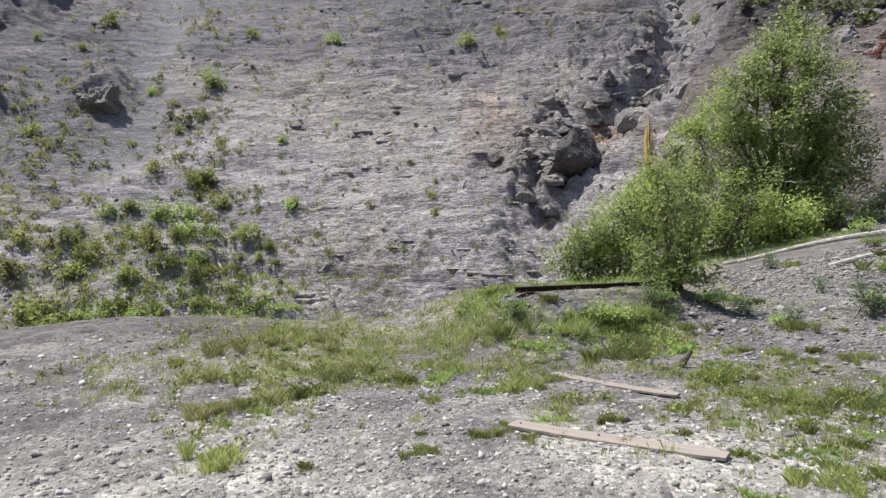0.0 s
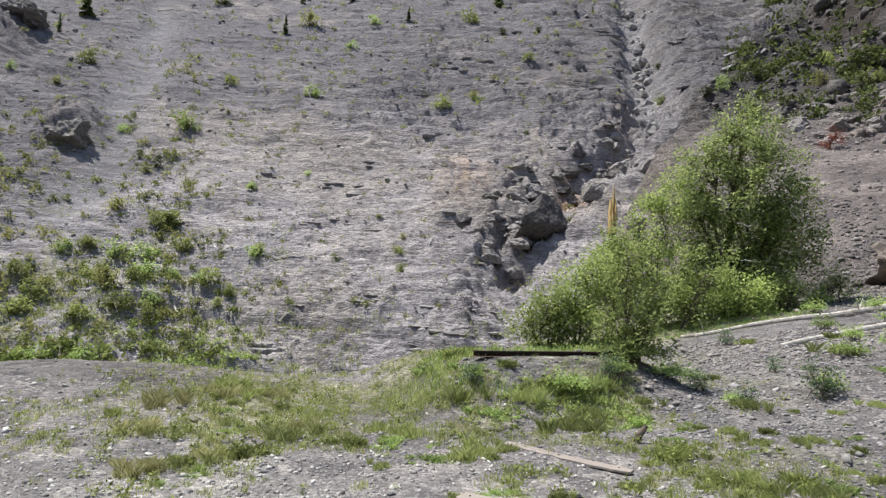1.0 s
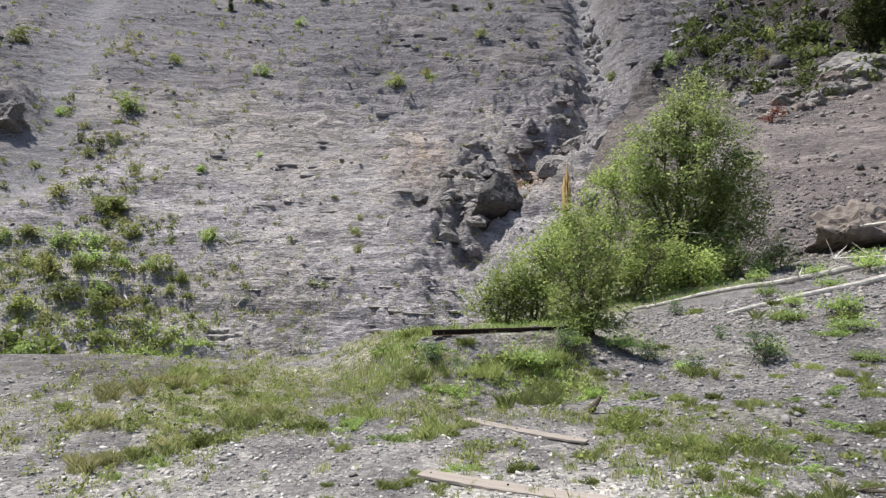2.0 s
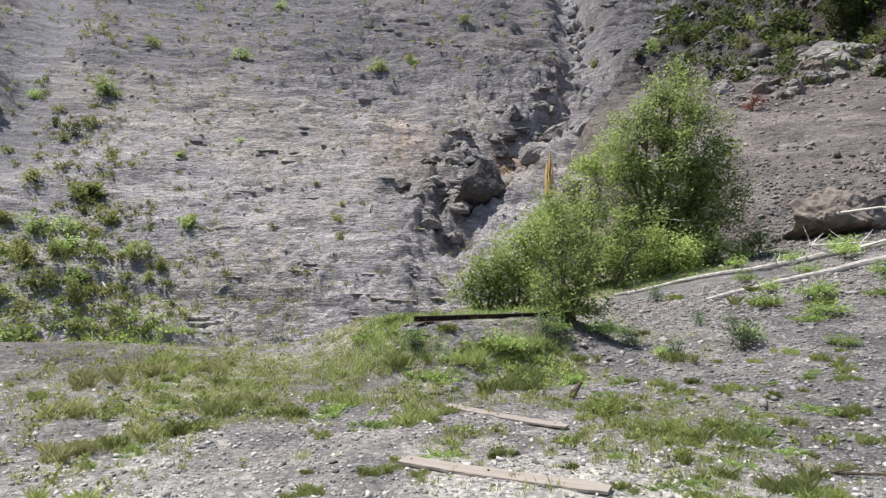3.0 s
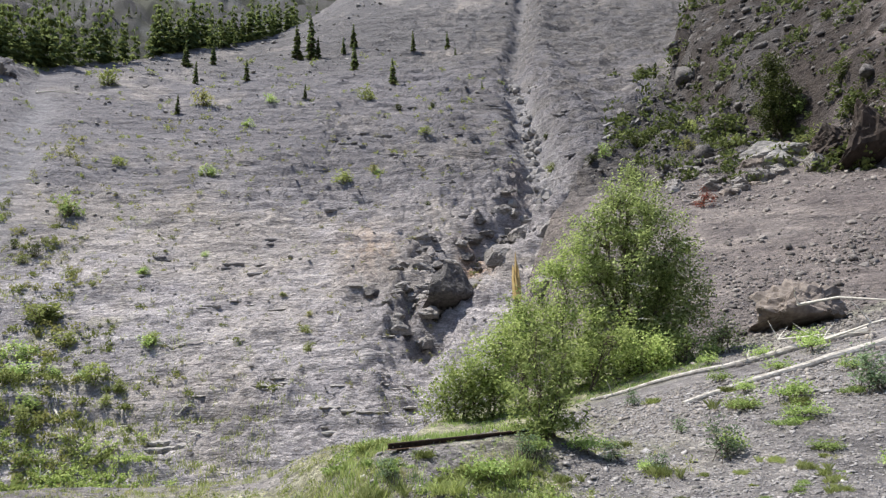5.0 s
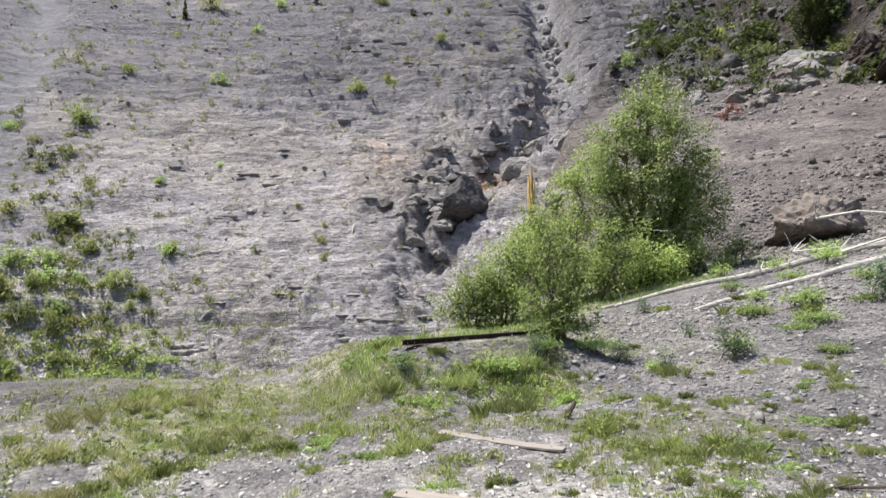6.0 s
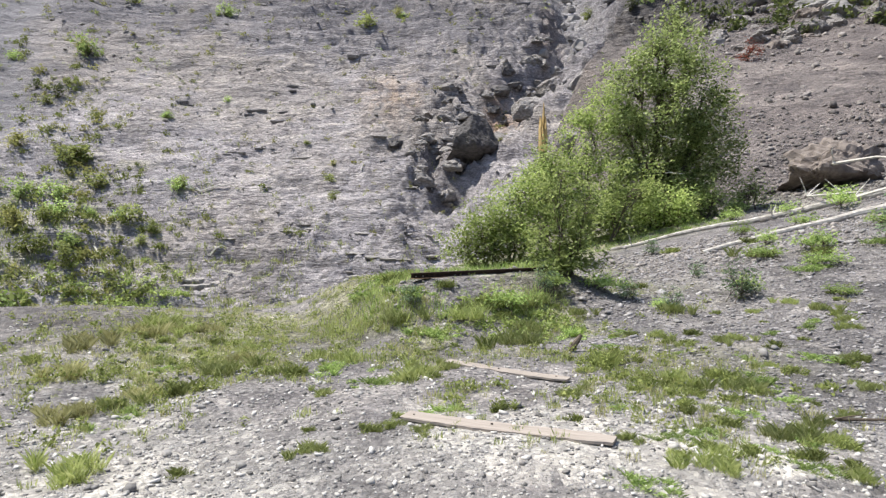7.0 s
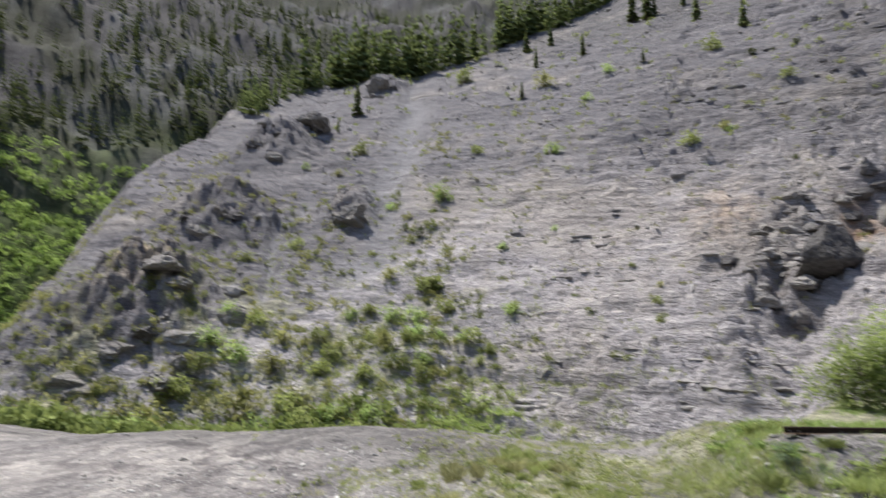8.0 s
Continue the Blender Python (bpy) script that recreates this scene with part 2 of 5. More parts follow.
def land(x, y, detail=True):
    """The height of the ground at plan position x, y, with masks of its zones."""
    x, y = np.asarray(x, float), np.asarray(y, float)
    r = np.hypot(x, y)
    # the near gravel flat, its berm and the hollow behind it
    near = 0.05 + 0.2 * np.maximum(x - 1.2, 0) * smooth(4, 10, y) * (1 - 0.5 * smooth(14, 40, x))
    near = near + 0.10 * fbm(x * 0.5, y * 0.5, 3, 3)
    along, across = (x - 0.25) * 0.871 + (y - 8.53) * 0.491, (y - 8.53) * 0.871 - (x - 0.25) * 0.491
    near = near + 0.715 * np.exp(-(along / np.where(along < 0, 1.72, 1.85)) ** 6 - (np.minimum(across - 0.15, 0) / 0.95) ** 2 - (np.maximum(across, 0) / 3.0) ** 2)
    crest = 10.2 + 0.10 * np.minimum(x, 0) + 0.8 * fbm(x * 0.3, y * 0 + 2, 8, 2)
    crest = np.where(x < -6, np.maximum(crest - 0.28 * (-6 - x), 6.0), crest)
    crest = crest + 14 * smooth(-2.2, 1.2, x)
    near = near + 0.06 * np.exp(-((y - crest + 0.8) / 1.6) ** 2) * smooth(0.5, -3, x) + 0.26 * bump_at(x, y, -6.3, 7.0, 2.4, 2.4)
    near = near - 4.6 * smooth(0, 26, y - crest) - 0.9 * smooth(0, 5, y - crest) * smooth(1, -3, x)
    near = near - 0.6 * smooth(5, 20, -x) * smooth(12, 2, y)
    # the layered slope
    rho = np.sqrt(y * y + 0.5 * np.minimum(x, 0) ** 2)
    cliff = -3.6 + 0.75 * (rho - 46) + 0.02 * x
    cliff = np.where(y > 0, cliff, -60)
    cliff = cliff + 0.25 * np.maximum(rho - 190, 0) * smooth(-70, -20, x)
    edge = np.interp(y, [20, 30, 36, 47, 62, 74, 94, 116], [-60, -69, -77, -87, -103, -109, -119, -132]) + 7 * fbm(y * 0.06, y * 0 + 3, 13, 4)
    cliff = cliff - 1.1 * np.maximum(edge - x, 0) - 0.9 * np.maximum(y - np.interp(x, [-130, -96, -69, -45], [132, 156, 214, 290]), 0) * smooth(-40, -60, x)
    body = cliff
    gx = gully_x(y)
    g = np.exp(-((x - gx) / 3.2) ** 2)
    gmask = g * smooth(46, 52, y)
    wall = np.exp(-((x - gx) / (3.4 + 0.8 * np.sin(y * 0.37))) ** 4) * smooth(62, 74, y)
    cliff = cliff - 2.2 * gmask - 2.2 * wall + 2.5 * np.exp(-((x - gx - 9) / 6) ** 2) * smooth(70, 90, y)
    cm = np.exp(-((x - chute_x(y)) / 3.4) ** 2) * smooth(46, 62, y) * smooth(165, 150, y)
    cm = np.maximum(cm, 0.9 * np.exp(-((x - runnel_x(y)) / 1.3) ** 2) * smooth(45, 50, y) * smooth(75, 68, y))
    cliff = cliff - 1.3 * cm
    # the dark hollow under the wedged boulder, and clefts beside it
    cliff = cliff - 3.2 * bump_at(x, y, -0.9, 57.0, 1.7, 1.8) - 2.0 * bump_at(x, y, -2.9, 60.5, 0.8, 2.6) - 1.6 * bump_at(x, y, -1.9, 55.6, 0.8, 1.1) - 1.6 * bump_at(x, y, 2.6, 64.5, 0.9, 3.0)
    # the nearer scree on the other side of the gully
    scree = 3.1 + 0.155 * (x - 14.5) + 0.45 * (y - 25) + 0.35 * np.maximum(y - 85, 0)
    brow = np.maximum(x - 34.0 - 0.12 * (y - 40), 0)
    scree = scree + (2.0 * np.minimum(brow, 4.5) + 0.6 * np.maximum(brow - 4.5, 0)) * smooth(37, 43, y)
    xe = np.interp(y, [0, 50, 85, 110, 200], [9.5, 10, 27, 52, 130])
    scree = scree - 2.0 * np.maximum(xe - x, 0)
    # far mountain sides
    far = -12 + 0.78 * (r - 165) * np.where(y > -60, 1, 0.6)
    if detail:
        rough = 0.3 + 0.7 * smooth(-0.1, 0.5, fbm(x * 0.05, y * 0.05, 21, 3))
        knob = bump_at(x, y, -2.5, 63, 7, 10) + 0.8 * bump_at(x, y, 8, 80, 9, 12)
        side = smooth(-2, 5, x - gx) * smooth(60, 75, y)
        rough = np.clip(rough + 1.4 * knob + side, 0, 2.2)
        calm = 1 - 0.85 * np.clip(cm * 1.3, 0, 1)
        cliff = cliff + calm * 1.4 * fbm(x * 0.09, y * 0.09, 5, 3)
        bedding = cliff
        strata = np.clip(smooth(-80, -26, x - gx) * smooth(62, 88, y) + side, 0, 1) * smooth(330, 250, y)
        cliff = cliff + calm * ((0.25 + 0.4 * rough) * fbm(x * 0.4, y * 0.6, 31, 5, 0.6) + (0.12 + 0.18 * rough) * ridged(x * 0.8, y * 1.6, 33, 3))
        cliff = cliff + knob * (1.3 * ridged(x * 0.3, y * 0.3, 41) + 0.7 * ridged(x * 0.7, y * 0.9, 42) + 0.7 * fbm(x * 1.1, y * 1.3, 49, 4, 0.6))
        cliff = cliff + side * (1.3 * fbm(x * 0.12, y * 0.14, 43, 4) + 0.4 * ridged(x * 0.3, y * 0.5, 44))
        for cx, cy, rx, ry, h in CRAGS:
            k = bump_at(x, y, cx, cy, rx, ry)
            cliff = cliff + k * (0.6 * h + 0.6 * h * ridged(x * 0.3, y * 0.4, 45) + 0.4 * h * fbm(x * 0.7, y * 1.0, 46, 5, 0.6))
        # ledges: beds that stand out one above another
        dip = bedding + 0.035 * x + 1.2 * fbm(x * 0.05, y * 0.05, 51, 3)
        for period, amp, seed in ((6.2, 0.35, 56), (3.4, 0.6, 66), (1.9, 0.8, 61), (0.95, 0.9, 71), (0.55, 0.75, 76)):
            u = dip / period + 0.7 * fbm(x * 0.10, y * 0.25, seed, 2) + 0.16 * fbm(x * 0.35, y * 0.9, seed + 2, 3)
            fr = u - np.floor(u)
            spread = fbm(x * 0.13, y * 0.36, seed + 5, 4)
            patch = np.maximum(0.5 * smooth(-0.05, 0.35, spread) * np.clip(0.4 + 0.6 * rough, 0, 1.1), strata * smooth(-0.25, 0.3, spread)) * calm
            cliff = cliff + patch * amp * period * (smooth(0.46, 0.55, fr) - fr) * (0.8 + 0.1 * strata)
        # upright cracks that break the beds
        cliff = cliff - strata * 0.3 * smooth(0.88, 0.97, ridged(x * 0.28, y * 0.10, 47, 3)) * smooth(-0.2, 0.3, fbm(x * 0.1, y * 0.1, 48, 3))
        for period, amp, seed in ((2.4, 0.55, 166), (1.0, 0.8, 171)):
            u = (scree + 0.1 * x) / period + 0.6 * fbm(x * 0.15, y * 0.2, seed, 3) + 0.3 * fbm(x * 0.8, y * 0.8, seed + 2, 4)
            fr = u - np.floor(u)
            scree = scree + amp * period * (smooth(0.44, 0.56, fr) - fr) * 0.8 * smooth(50, 60, y + 5 * fbm(x * 0.2, y * 0.2, seed + 3, 2)) * smooth(-0.3, 0.2, fbm(x * 0.14, y * 0.2, seed + 4, 3))
        scree = scree + 0.5 * fbm(x * 0.15, y * 0.15, 81, 4) + 0.22 * fbm(x * 0.9, y * 0.9, 82, 4)
        scree = scree + 2.2 * smooth(0.0, 0.6, fbm(x * 0.1, y * 0.1, 83, 4)) * smooth(42, 60, y) + 1.2 * fbm(x * 0.35, y * 0.35, 84, 4) * smooth(44, 58, y)
        scree = scree + smooth(54, 75, y) * (2.4 * ridged(x * 0.09, y * 0.09, 85) + 0.9 * fbm(x * 0.5, y * 0.5, 86, 5, 0.6)) + 0.7 * np.exp(-((x - xe) / 3.0) ** 2) * ridged(x * 0.5, y * 0.5, 87) * smooth(30, 42, y)
        far = far + 9 * ridged(x * 0.022, y * 0.03, 94, 4) + 4 * fbm(x * 0.11, y * 0.11, 96, 4, 0.6) + 26 * fbm(x * 0.006, y * 0.006, 91, 5) + 16 * ridged(x * 0.012, y * 0.012, 93) * smooth(260, 380, r) + 9 * fbm(x * 0.04, y * 0.04, 92, 5, 0.6)
        near = near + 0.02 * fbm(x * 3, y * 3, 95, 4)
        hollow = smooth(14, 30, y)
        near = near + hollow * 0.5 * fbm(x * 0.2, y * 0.2, 97, 4)
    z = smax(near, smax(cliff, scree, 0.5), 0.35)
    z = np.where(r > 90, smax(z, far, 2.0), z)
    kind = np.argmax(np.stack([near, cliff, scree, np.where(r > 90, far, -1e3)]), axis=0)
    return z, kind, dict(gully=gmask, chute=cm, rho=rho)


def ground_z(x, y):
    return float(land(np.array([x]), np.array([y]))[0][0])


def land_colour(x, y, z, kind, zone):
    """Base colours of soil, shale, gravel and turf by zone, with shade painted at the brow."""
    def col(*c):
        return np.array(c)[None, :]

    def put(c, new_c, w):
        return c * (1 - w[:, None]) + new_c * w[:, None]
    n1, n2, n3 = fbm(x * 0.06, y * 0.06, 101, 4), fbm(x * 0.4, y * 0.4, 102, 4), fbm(x * 1.6, y * 1.6, 103, 3)
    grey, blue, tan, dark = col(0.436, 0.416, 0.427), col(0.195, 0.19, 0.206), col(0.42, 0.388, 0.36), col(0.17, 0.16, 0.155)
    pale, gravel, turf = col(0.6, 0.58, 0.54), col(0.39, 0.37, 0.362), col(0.31, 0.315, 0.16)
    cliff = np.repeat(grey, len(x), 0)
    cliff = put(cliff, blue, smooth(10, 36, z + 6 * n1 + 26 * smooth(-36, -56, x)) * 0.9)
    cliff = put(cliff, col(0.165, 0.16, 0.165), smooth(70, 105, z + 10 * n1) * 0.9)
    cliff = put(cliff, tan, smooth(-0.2, 0.5, n1 + 0.4 * n2 + 0.9 * bump_at(x, y, -24, 72, 26, 12) - 0.3) * 0.7)
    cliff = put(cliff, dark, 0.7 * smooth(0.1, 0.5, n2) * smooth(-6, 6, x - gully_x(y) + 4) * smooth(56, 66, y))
    cliff = put(cliff, dark, 0.55 * smooth(-0.3, 0.3, n2) * smooth(-24, -8, x - gully_x(y)) * smooth(74, 96, y + 8 * n1))
    cliff = put(cliff, col(0.262, 0.26, 0.276), np.clip(zone["chute"] * 1.2, 0, 1) * 0.85 * smooth(150, 110, y))
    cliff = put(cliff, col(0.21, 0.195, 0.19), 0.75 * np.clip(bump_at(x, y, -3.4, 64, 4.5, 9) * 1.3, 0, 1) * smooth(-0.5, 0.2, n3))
    cliff = put(cliff, col(0.33, 0.27, 0.245), 0.8 * np.exp(-((x - gully_x(y) + 3.0) / 1.6) ** 2) * smooth(78, 82, y) * smooth(100, 92, y))
    cliff = put(cliff, col(0.38, 0.375, 0.385), np.clip(zone["gully"], 0, 1) * smooth(78, 84, y) * (0.8 - 0.6 * smooth(120, 165, y)))
    cliff = put(cliff, turf * 1.25, 0.55 * smooth(0.0, 0.5, n2 + 0.5 * n3) * smooth(-22, -36, x) * smooth(14, 2, z))
    for px, py, pr, c in ((4.6, 71, 1.6, (0.55, 0.34, 0.2)), (2.6, 66, 1.0, (0.5, 0.32, 0.22)), (-8, 71, 3.0, (0.56, 0.45, 0.36)), (-62, 40, 3.0, (0.6, 0.5, 0.35))):
        cliff = put(cliff, col(*c), 0.85 * bump_at(x, y, px, py, pr, pr * 1.6) * smooth(-0.5, 0.3, n3))
    near = np.repeat(gravel, len(x), 0)
    near = put(near, col(0.27, 0.258, 0.257), smooth(1.0, 2.4, x))
    near = put(near, pale, smooth(-0.3, 0.4, n2 + 0.5 * n3 + 0.2) * smooth(6.0, 3.4, y + 0.25 * x) * smooth(-4.5, -2.2, x))
    near = put(near, col(0.255, 0.243, 0.236), smooth(-2.5, -4.5, x) * smooth(5.5, 7.5, y))
    g = smooth(-0.15, 0.45, n2 + 0.5 * n3) * smooth(4.6, 6.6, y + 0.4 * n2) * smooth(-5.5, -2.5, x) * smooth(3.4, 1.2, x - 0.08 * y)
    g = np.maximum(g, smooth(8.0, 9.0, y) * smooth(-3, -0.5, x) * np.maximum(smooth(0.21, 0.14, x / np.maximum(y, 1)), smooth(16, 18, y) * smooth(0.42, 0.36, x / np.maximum(y, 1))))
    g = np.maximum(g, 0.85 * smooth(16, 30, y) * smooth(-0.3, 0.3, n2 + 0.3))
    near = put(near, turf, np.clip(g, 0, 1) * 0.6)
    scree = put(np.repeat(col(0.2, 0.176, 0.17), len(x), 0), col(0.285, 0.255, 0.24), smooth(-0.1, 0.5, n1 + 0.5 * n2))
    scree = put(scree, col(0.15, 0.135, 0.13), smooth(-0.1, 0.3, n2) * smooth(42, 56, y))
    scree = put(scree, col(0.105, 0.1, 0.1), 0.9 * smooth(52, 66, y + 6 * n1))
    # shade along the steep brow, painted as a darker ground colour
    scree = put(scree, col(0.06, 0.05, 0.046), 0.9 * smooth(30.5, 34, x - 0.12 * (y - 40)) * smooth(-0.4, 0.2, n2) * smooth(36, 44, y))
    far = put(np.repeat(col(0.07, 0.068, 0.073), len(x), 0), col(0.03, 0.036, 0.016), 0.8 * smooth(-0.1, 0.2, fbm(x * 0.02, y * 0.02, 111, 4)))
    far = put(far, col(0.125, 0.13, 0.134), 0.7 * smooth(0.15, 0.4, fbm(x * 0.035, y * 0.035, 112, 4)))
    far = put(far, col(0.09, 0.125, 0.035), smooth(300, 200, np.hypot(x, y) + 60 * n1) * smooth(-60, -90, x))
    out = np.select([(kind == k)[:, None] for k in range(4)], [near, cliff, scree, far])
    return np.clip(out * (1 + 0.10 * n3[:, None]), 0.01, 0.9)


def build_ground():
    """One sheet from underfoot to the far mountain sides."""
    view = np.concatenate([np.linspace(-180, -74, 50)[:-1], np.linspace(-74, 46, 660), np.linspace(46, 180, 60)[1:]])
    rows = np.concatenate([[0.0], np.geomspace(0.5, 1.6, 12)[:-1], np.geomspace(1.6, 42, 190)[:-1],
                           np.geomspace(42, 120, 440)[:-1], np.geomspace(120, 240, 300)[:-1], np.geomspace(240, 1500, 95)])
    th, rr = np.meshgrid(np.radians(view), rows)
    x, y = (rr * np.sin(th)).ravel(), (rr * np.cos(th)).ravel()
    z, kind, zone = land(x, y)
    nr, nc = len(rows), len(view)
    idx = np.arange(nr * nc).reshape(nr, nc)
    quads = np.stack([idx[:-1, :-1], idx[:-1, 1:], idx[1:, 1:], idx[1:, :-1]], -1).reshape(-1, 4)
    me = bpy.data.meshes.new("ground")
    me.vertices.add(nr * nc)
    me.vertices.foreach_set("co", np.stack([x, y, z], 1).ravel())
    me.loops.add(quads.size)
    me.loops.foreach_set("vertex_index", quads.ravel().astype(np.int32))
    me.polygons.add(len(quads))
    me.polygons.foreach_set("loop_start", np.arange(0, quads.size, 4, dtype=np.int32))
    me.update(calc_edges=True)
    at = me.color_attributes.new("soil", 'FLOAT_COLOR', 'POINT')
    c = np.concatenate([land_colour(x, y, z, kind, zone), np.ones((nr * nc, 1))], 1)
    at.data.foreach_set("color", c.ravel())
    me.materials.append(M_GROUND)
    ob = new("ground", me)
    return tagged(ob, "grey shale gravel flat rising into a steep layered rock slope", "ground", kind="structure")


ground = build_ground()


# ---- helpers for things ----
rng = np.random.default_rng(7)


def mesh_from(name, verts, faces, material):
    me = bpy.data.meshes.new(name)
    me.from_pydata([tuple(v) for v in verts], [], [tuple(f) for f in faces])
    me.materials.append(material)
    me.update()
    return me


def part(name, bm, material, parent, label=""):
    """Links a bmesh as one mesh object under a thing or a part."""
    me = bpy.data.meshes.new(name)
    bm.to_mesh(me)
    bm.free()
    me.materials.append(material)
    ob = new(name, me)
    ob.parent = parent
    return tagged(ob, label)


def part_mesh(name, me, parent, label=""):
    ob = new(name, me)
    ob.parent = parent
    return tagged(ob, label)


def thing(name, m, label, category, group=""):
    ob = new(name)
    ob.empty_display_size = 0.2
    ob.matrix_basis = m
    return tagged(ob, label, category, group)


def rise(x, y, sink=0.0):
    return ground_z(x, y) - sink


def many(base_v, base_f, pos, rot, scale):
    """Copies of one small shape, turned and sized one by one, as arrays of vertices and faces."""
    n, k = len(pos), len(base_v)
    v = np.einsum('nij,nkj->nki', rot, base_v[None] * scale[:, None, :]) + pos[:, None, :]
    f = (base_f[None] + (np.arange(n) * k)[:, None, None]).reshape(-1, base_f.shape[1])
    return v.reshape(-1, 3), f


def big_mesh(name, v, f, material):
    """A mesh from whole arrays; all faces have the same number of corners."""
    me = bpy.data.meshes.new(name)
    k = f.shape[1]
    me.vertices.add(len(v))
    me.vertices.foreach_set("co", np.ascontiguousarray(v, dtype=np.float32).ravel())
    me.loops.add(f.size)
    me.loops.foreach_set("vertex_index", f.ravel().astype(np.int32))
    me.polygons.add(len(f))
    me.polygons.foreach_set("loop_start", np.arange(0, f.size, k, dtype=np.int32))
    me.update(calc_edges=True)
    me.materials.append(material)
    return me


def turns(n, tilt=math.pi):
    """Random turns: any heading, leaning by up to tilt."""
    a, b, c = rng.uniform(0, 2 * math.pi, n), rng.uniform(-tilt, tilt, n), rng.uniform(-tilt, tilt, n)
    ca, sa, cb, sb, cc, sc = np.cos(a), np.sin(a), np.cos(b), np.sin(b), np.cos(c), np.sin(c)
    o, i = np.zeros(n), np.ones(n)
    rz = np.stack([ca, -sa, o, sa, ca, o, o, o, i], 1).reshape(n, 3, 3)
    rx = np.stack([i, o, o, o, cb, -sb, o, sb, cb], 1).reshape(n, 3, 3)
    ry = np.stack([cc, o, sc, o, i, o, -sc, o, cc], 1).reshape(n, 3, 3)
    return rz @ rx @ ry


def stone_shape(seed):
    """An angular chip: a box with its corners pulled about."""
    g = np.random.default_rng(seed)
    v = np.array([[x, y, z] for z in (-1, 1) for y in (-1, 1) for x in (-1, 1)], float) * 0.5
    v *= g.uniform(0.6, 1.15, v.shape)
    v[4:, :2] *= g.uniform(0.55, 0.9)
    f = np.array([[0, 2, 3, 1], [4, 5, 7, 6], [0, 1, 5, 4], [2, 6, 7, 3], [0, 4, 6, 2], [1, 3, 7, 5]])
    return v, f


def scatter_stones(name, x, y, size, material, label, flat=0.5):
    z = land(x, y)[0]
    vs, fs, off = [], [], 0
    for s in range(6):
        sel = np.arange(len(x)) % 6 == s
        bv, bf = stone_shape(s)
        sc = size[sel, None] * rng.uniform(0.6, 1.3, (sel.sum(), 3)) * np.array([1.15, 0.9, flat])
        v, f = many(bv, bf, np.stack([x[sel], y[sel], z[sel] + 0.12 * size[sel]], 1), turns(sel.sum(), 0.5), sc)
        vs.append(v), fs.append(f + off)
        off += len(v)
    return tagged(new(name, big_mesh(name, np.concatenate(vs), np.concatenate(fs), material)), label, "stones", kind="stuff")


def fan(n, a0, a1, r0, r1, power=1.0):
    """Random plan places in a fan before the viewpoint, even in bearing and in log distance."""
    th = np.radians(rng.uniform(a0, a1, n))
    r = r0 * (r1 / r0) ** (rng.uniform(0, 1, n) ** power)
    return r * np.sin(th), r * np.cos(th)


def tube(bm, pts, radii, sides=7):
    """A tapered, bent round bar through points."""
    rings = []
    for i, p in enumerate(pts):
        p = Vector(p)
        d = (Vector(pts[min(i + 1, len(pts) - 1)]) - Vector(pts[max(i - 1, 0)])).normalized()
        q = d.to_track_quat("Z", "Y")
        rings.append([bm.verts.new(p + q @ Vector((radii[i] * math.cos(a), radii[i] * math.sin(a), 0)))
                      for a in (2 * math.pi * k / sides for k in range(sides))])
    for a, b in zip(rings, rings[1:]):
        for k in range(sides):
            bm.faces.new((a[k], a[(k + 1) % sides], b[(k + 1) % sides], b[k]))
    bm.faces.new(rings[0][::-1])
    bm.faces.new(rings[-1])


def bent(a, b, n, wob, seed):
    g = random.Random(seed)
    a, b = Vector(a), Vector(b)
    return [a.lerp(b, i / n) + (Vector((g.uniform(-1, 1), g.uniform(-1, 1), g.uniform(-1, 1))) * wob if 0 < i < n else Vector()) for i in range(n + 1)]


LEAF_V = np.array([[0, -0.5, 0], [0.26, 0, 0.05], [0, 0.5, 0], [-0.26, 0, 0.05]])
LEAF_F = np.array([[0, 1, 2, 3]])
BLADE_V = np.array([[-0.5, 0, 0], [0.5, 0, 0], [0.3, 0.25, 0.6], [0.0, 0.7, 1.0]])
BLADE_F = np.array([[0, 1, 2, 3]])


def leaves_at(centres, per, spread, size, stretch=(1, 1, 1)):
    n = len(centres) * per
    pos = np.repeat(centres, per, 0) + rng.normal(0, 1, (n, 3)) * spread * np.array(stretch)
    sc = size * rng.uniform(0.6, 1.3, (n, 1)) * np.ones((1, 3))
    return many(LEAF_V, LEAF_F, pos, turns(n, 0.95), sc)


def rock_mesh(name, seed, size, rough, material, cuts=4, flat_base=0.35, under=0.0):
    """A broken boulder: a ball cut by flat planes and roughened; under pulls in the lower front."""
    g = random.Random(seed)
    bm = bmesh.new()
    bmesh.ops.create_icosphere(bm, subdivisions=cuts, radius=1.0)
    planes = [(Vector((g.uniform(-1, 1), g.uniform(-1, 1), g.uniform(-0.5, 1))).normalized(), g.uniform(0.5, 0.84)) for _ in range(24)]
    for v in bm.verts:
        for n, d in planes:
            e = v.co.dot(n) - d
            if e > 0:
                v.co -= n * e
        p = v.co * 2.3 + Vector((seed * 3.1, 0, 0))
        v.co *= 1 + rough * (noise.fractal(p, 0.9, 2.1, 5) + 0.5 * noise.fractal(p * 3.0, 0.8, 2.0, 4))
        if under and v.co.z < 0.15 and v.co.y < 0.3:
            v.co.y += under * smooth(0.15, -0.35, v.co.z)
        v.co.z = max(v.co.z, -flat_base)
        v.co = Vector((v.co.x * size[0], v.co.y * size[1], (v.co.z + flat_base) * size[2]))
    me = bpy.data.meshes.new(name)
    bm.to_mesh(me)
    bm.free()
    me.materials.append(material)
    return me


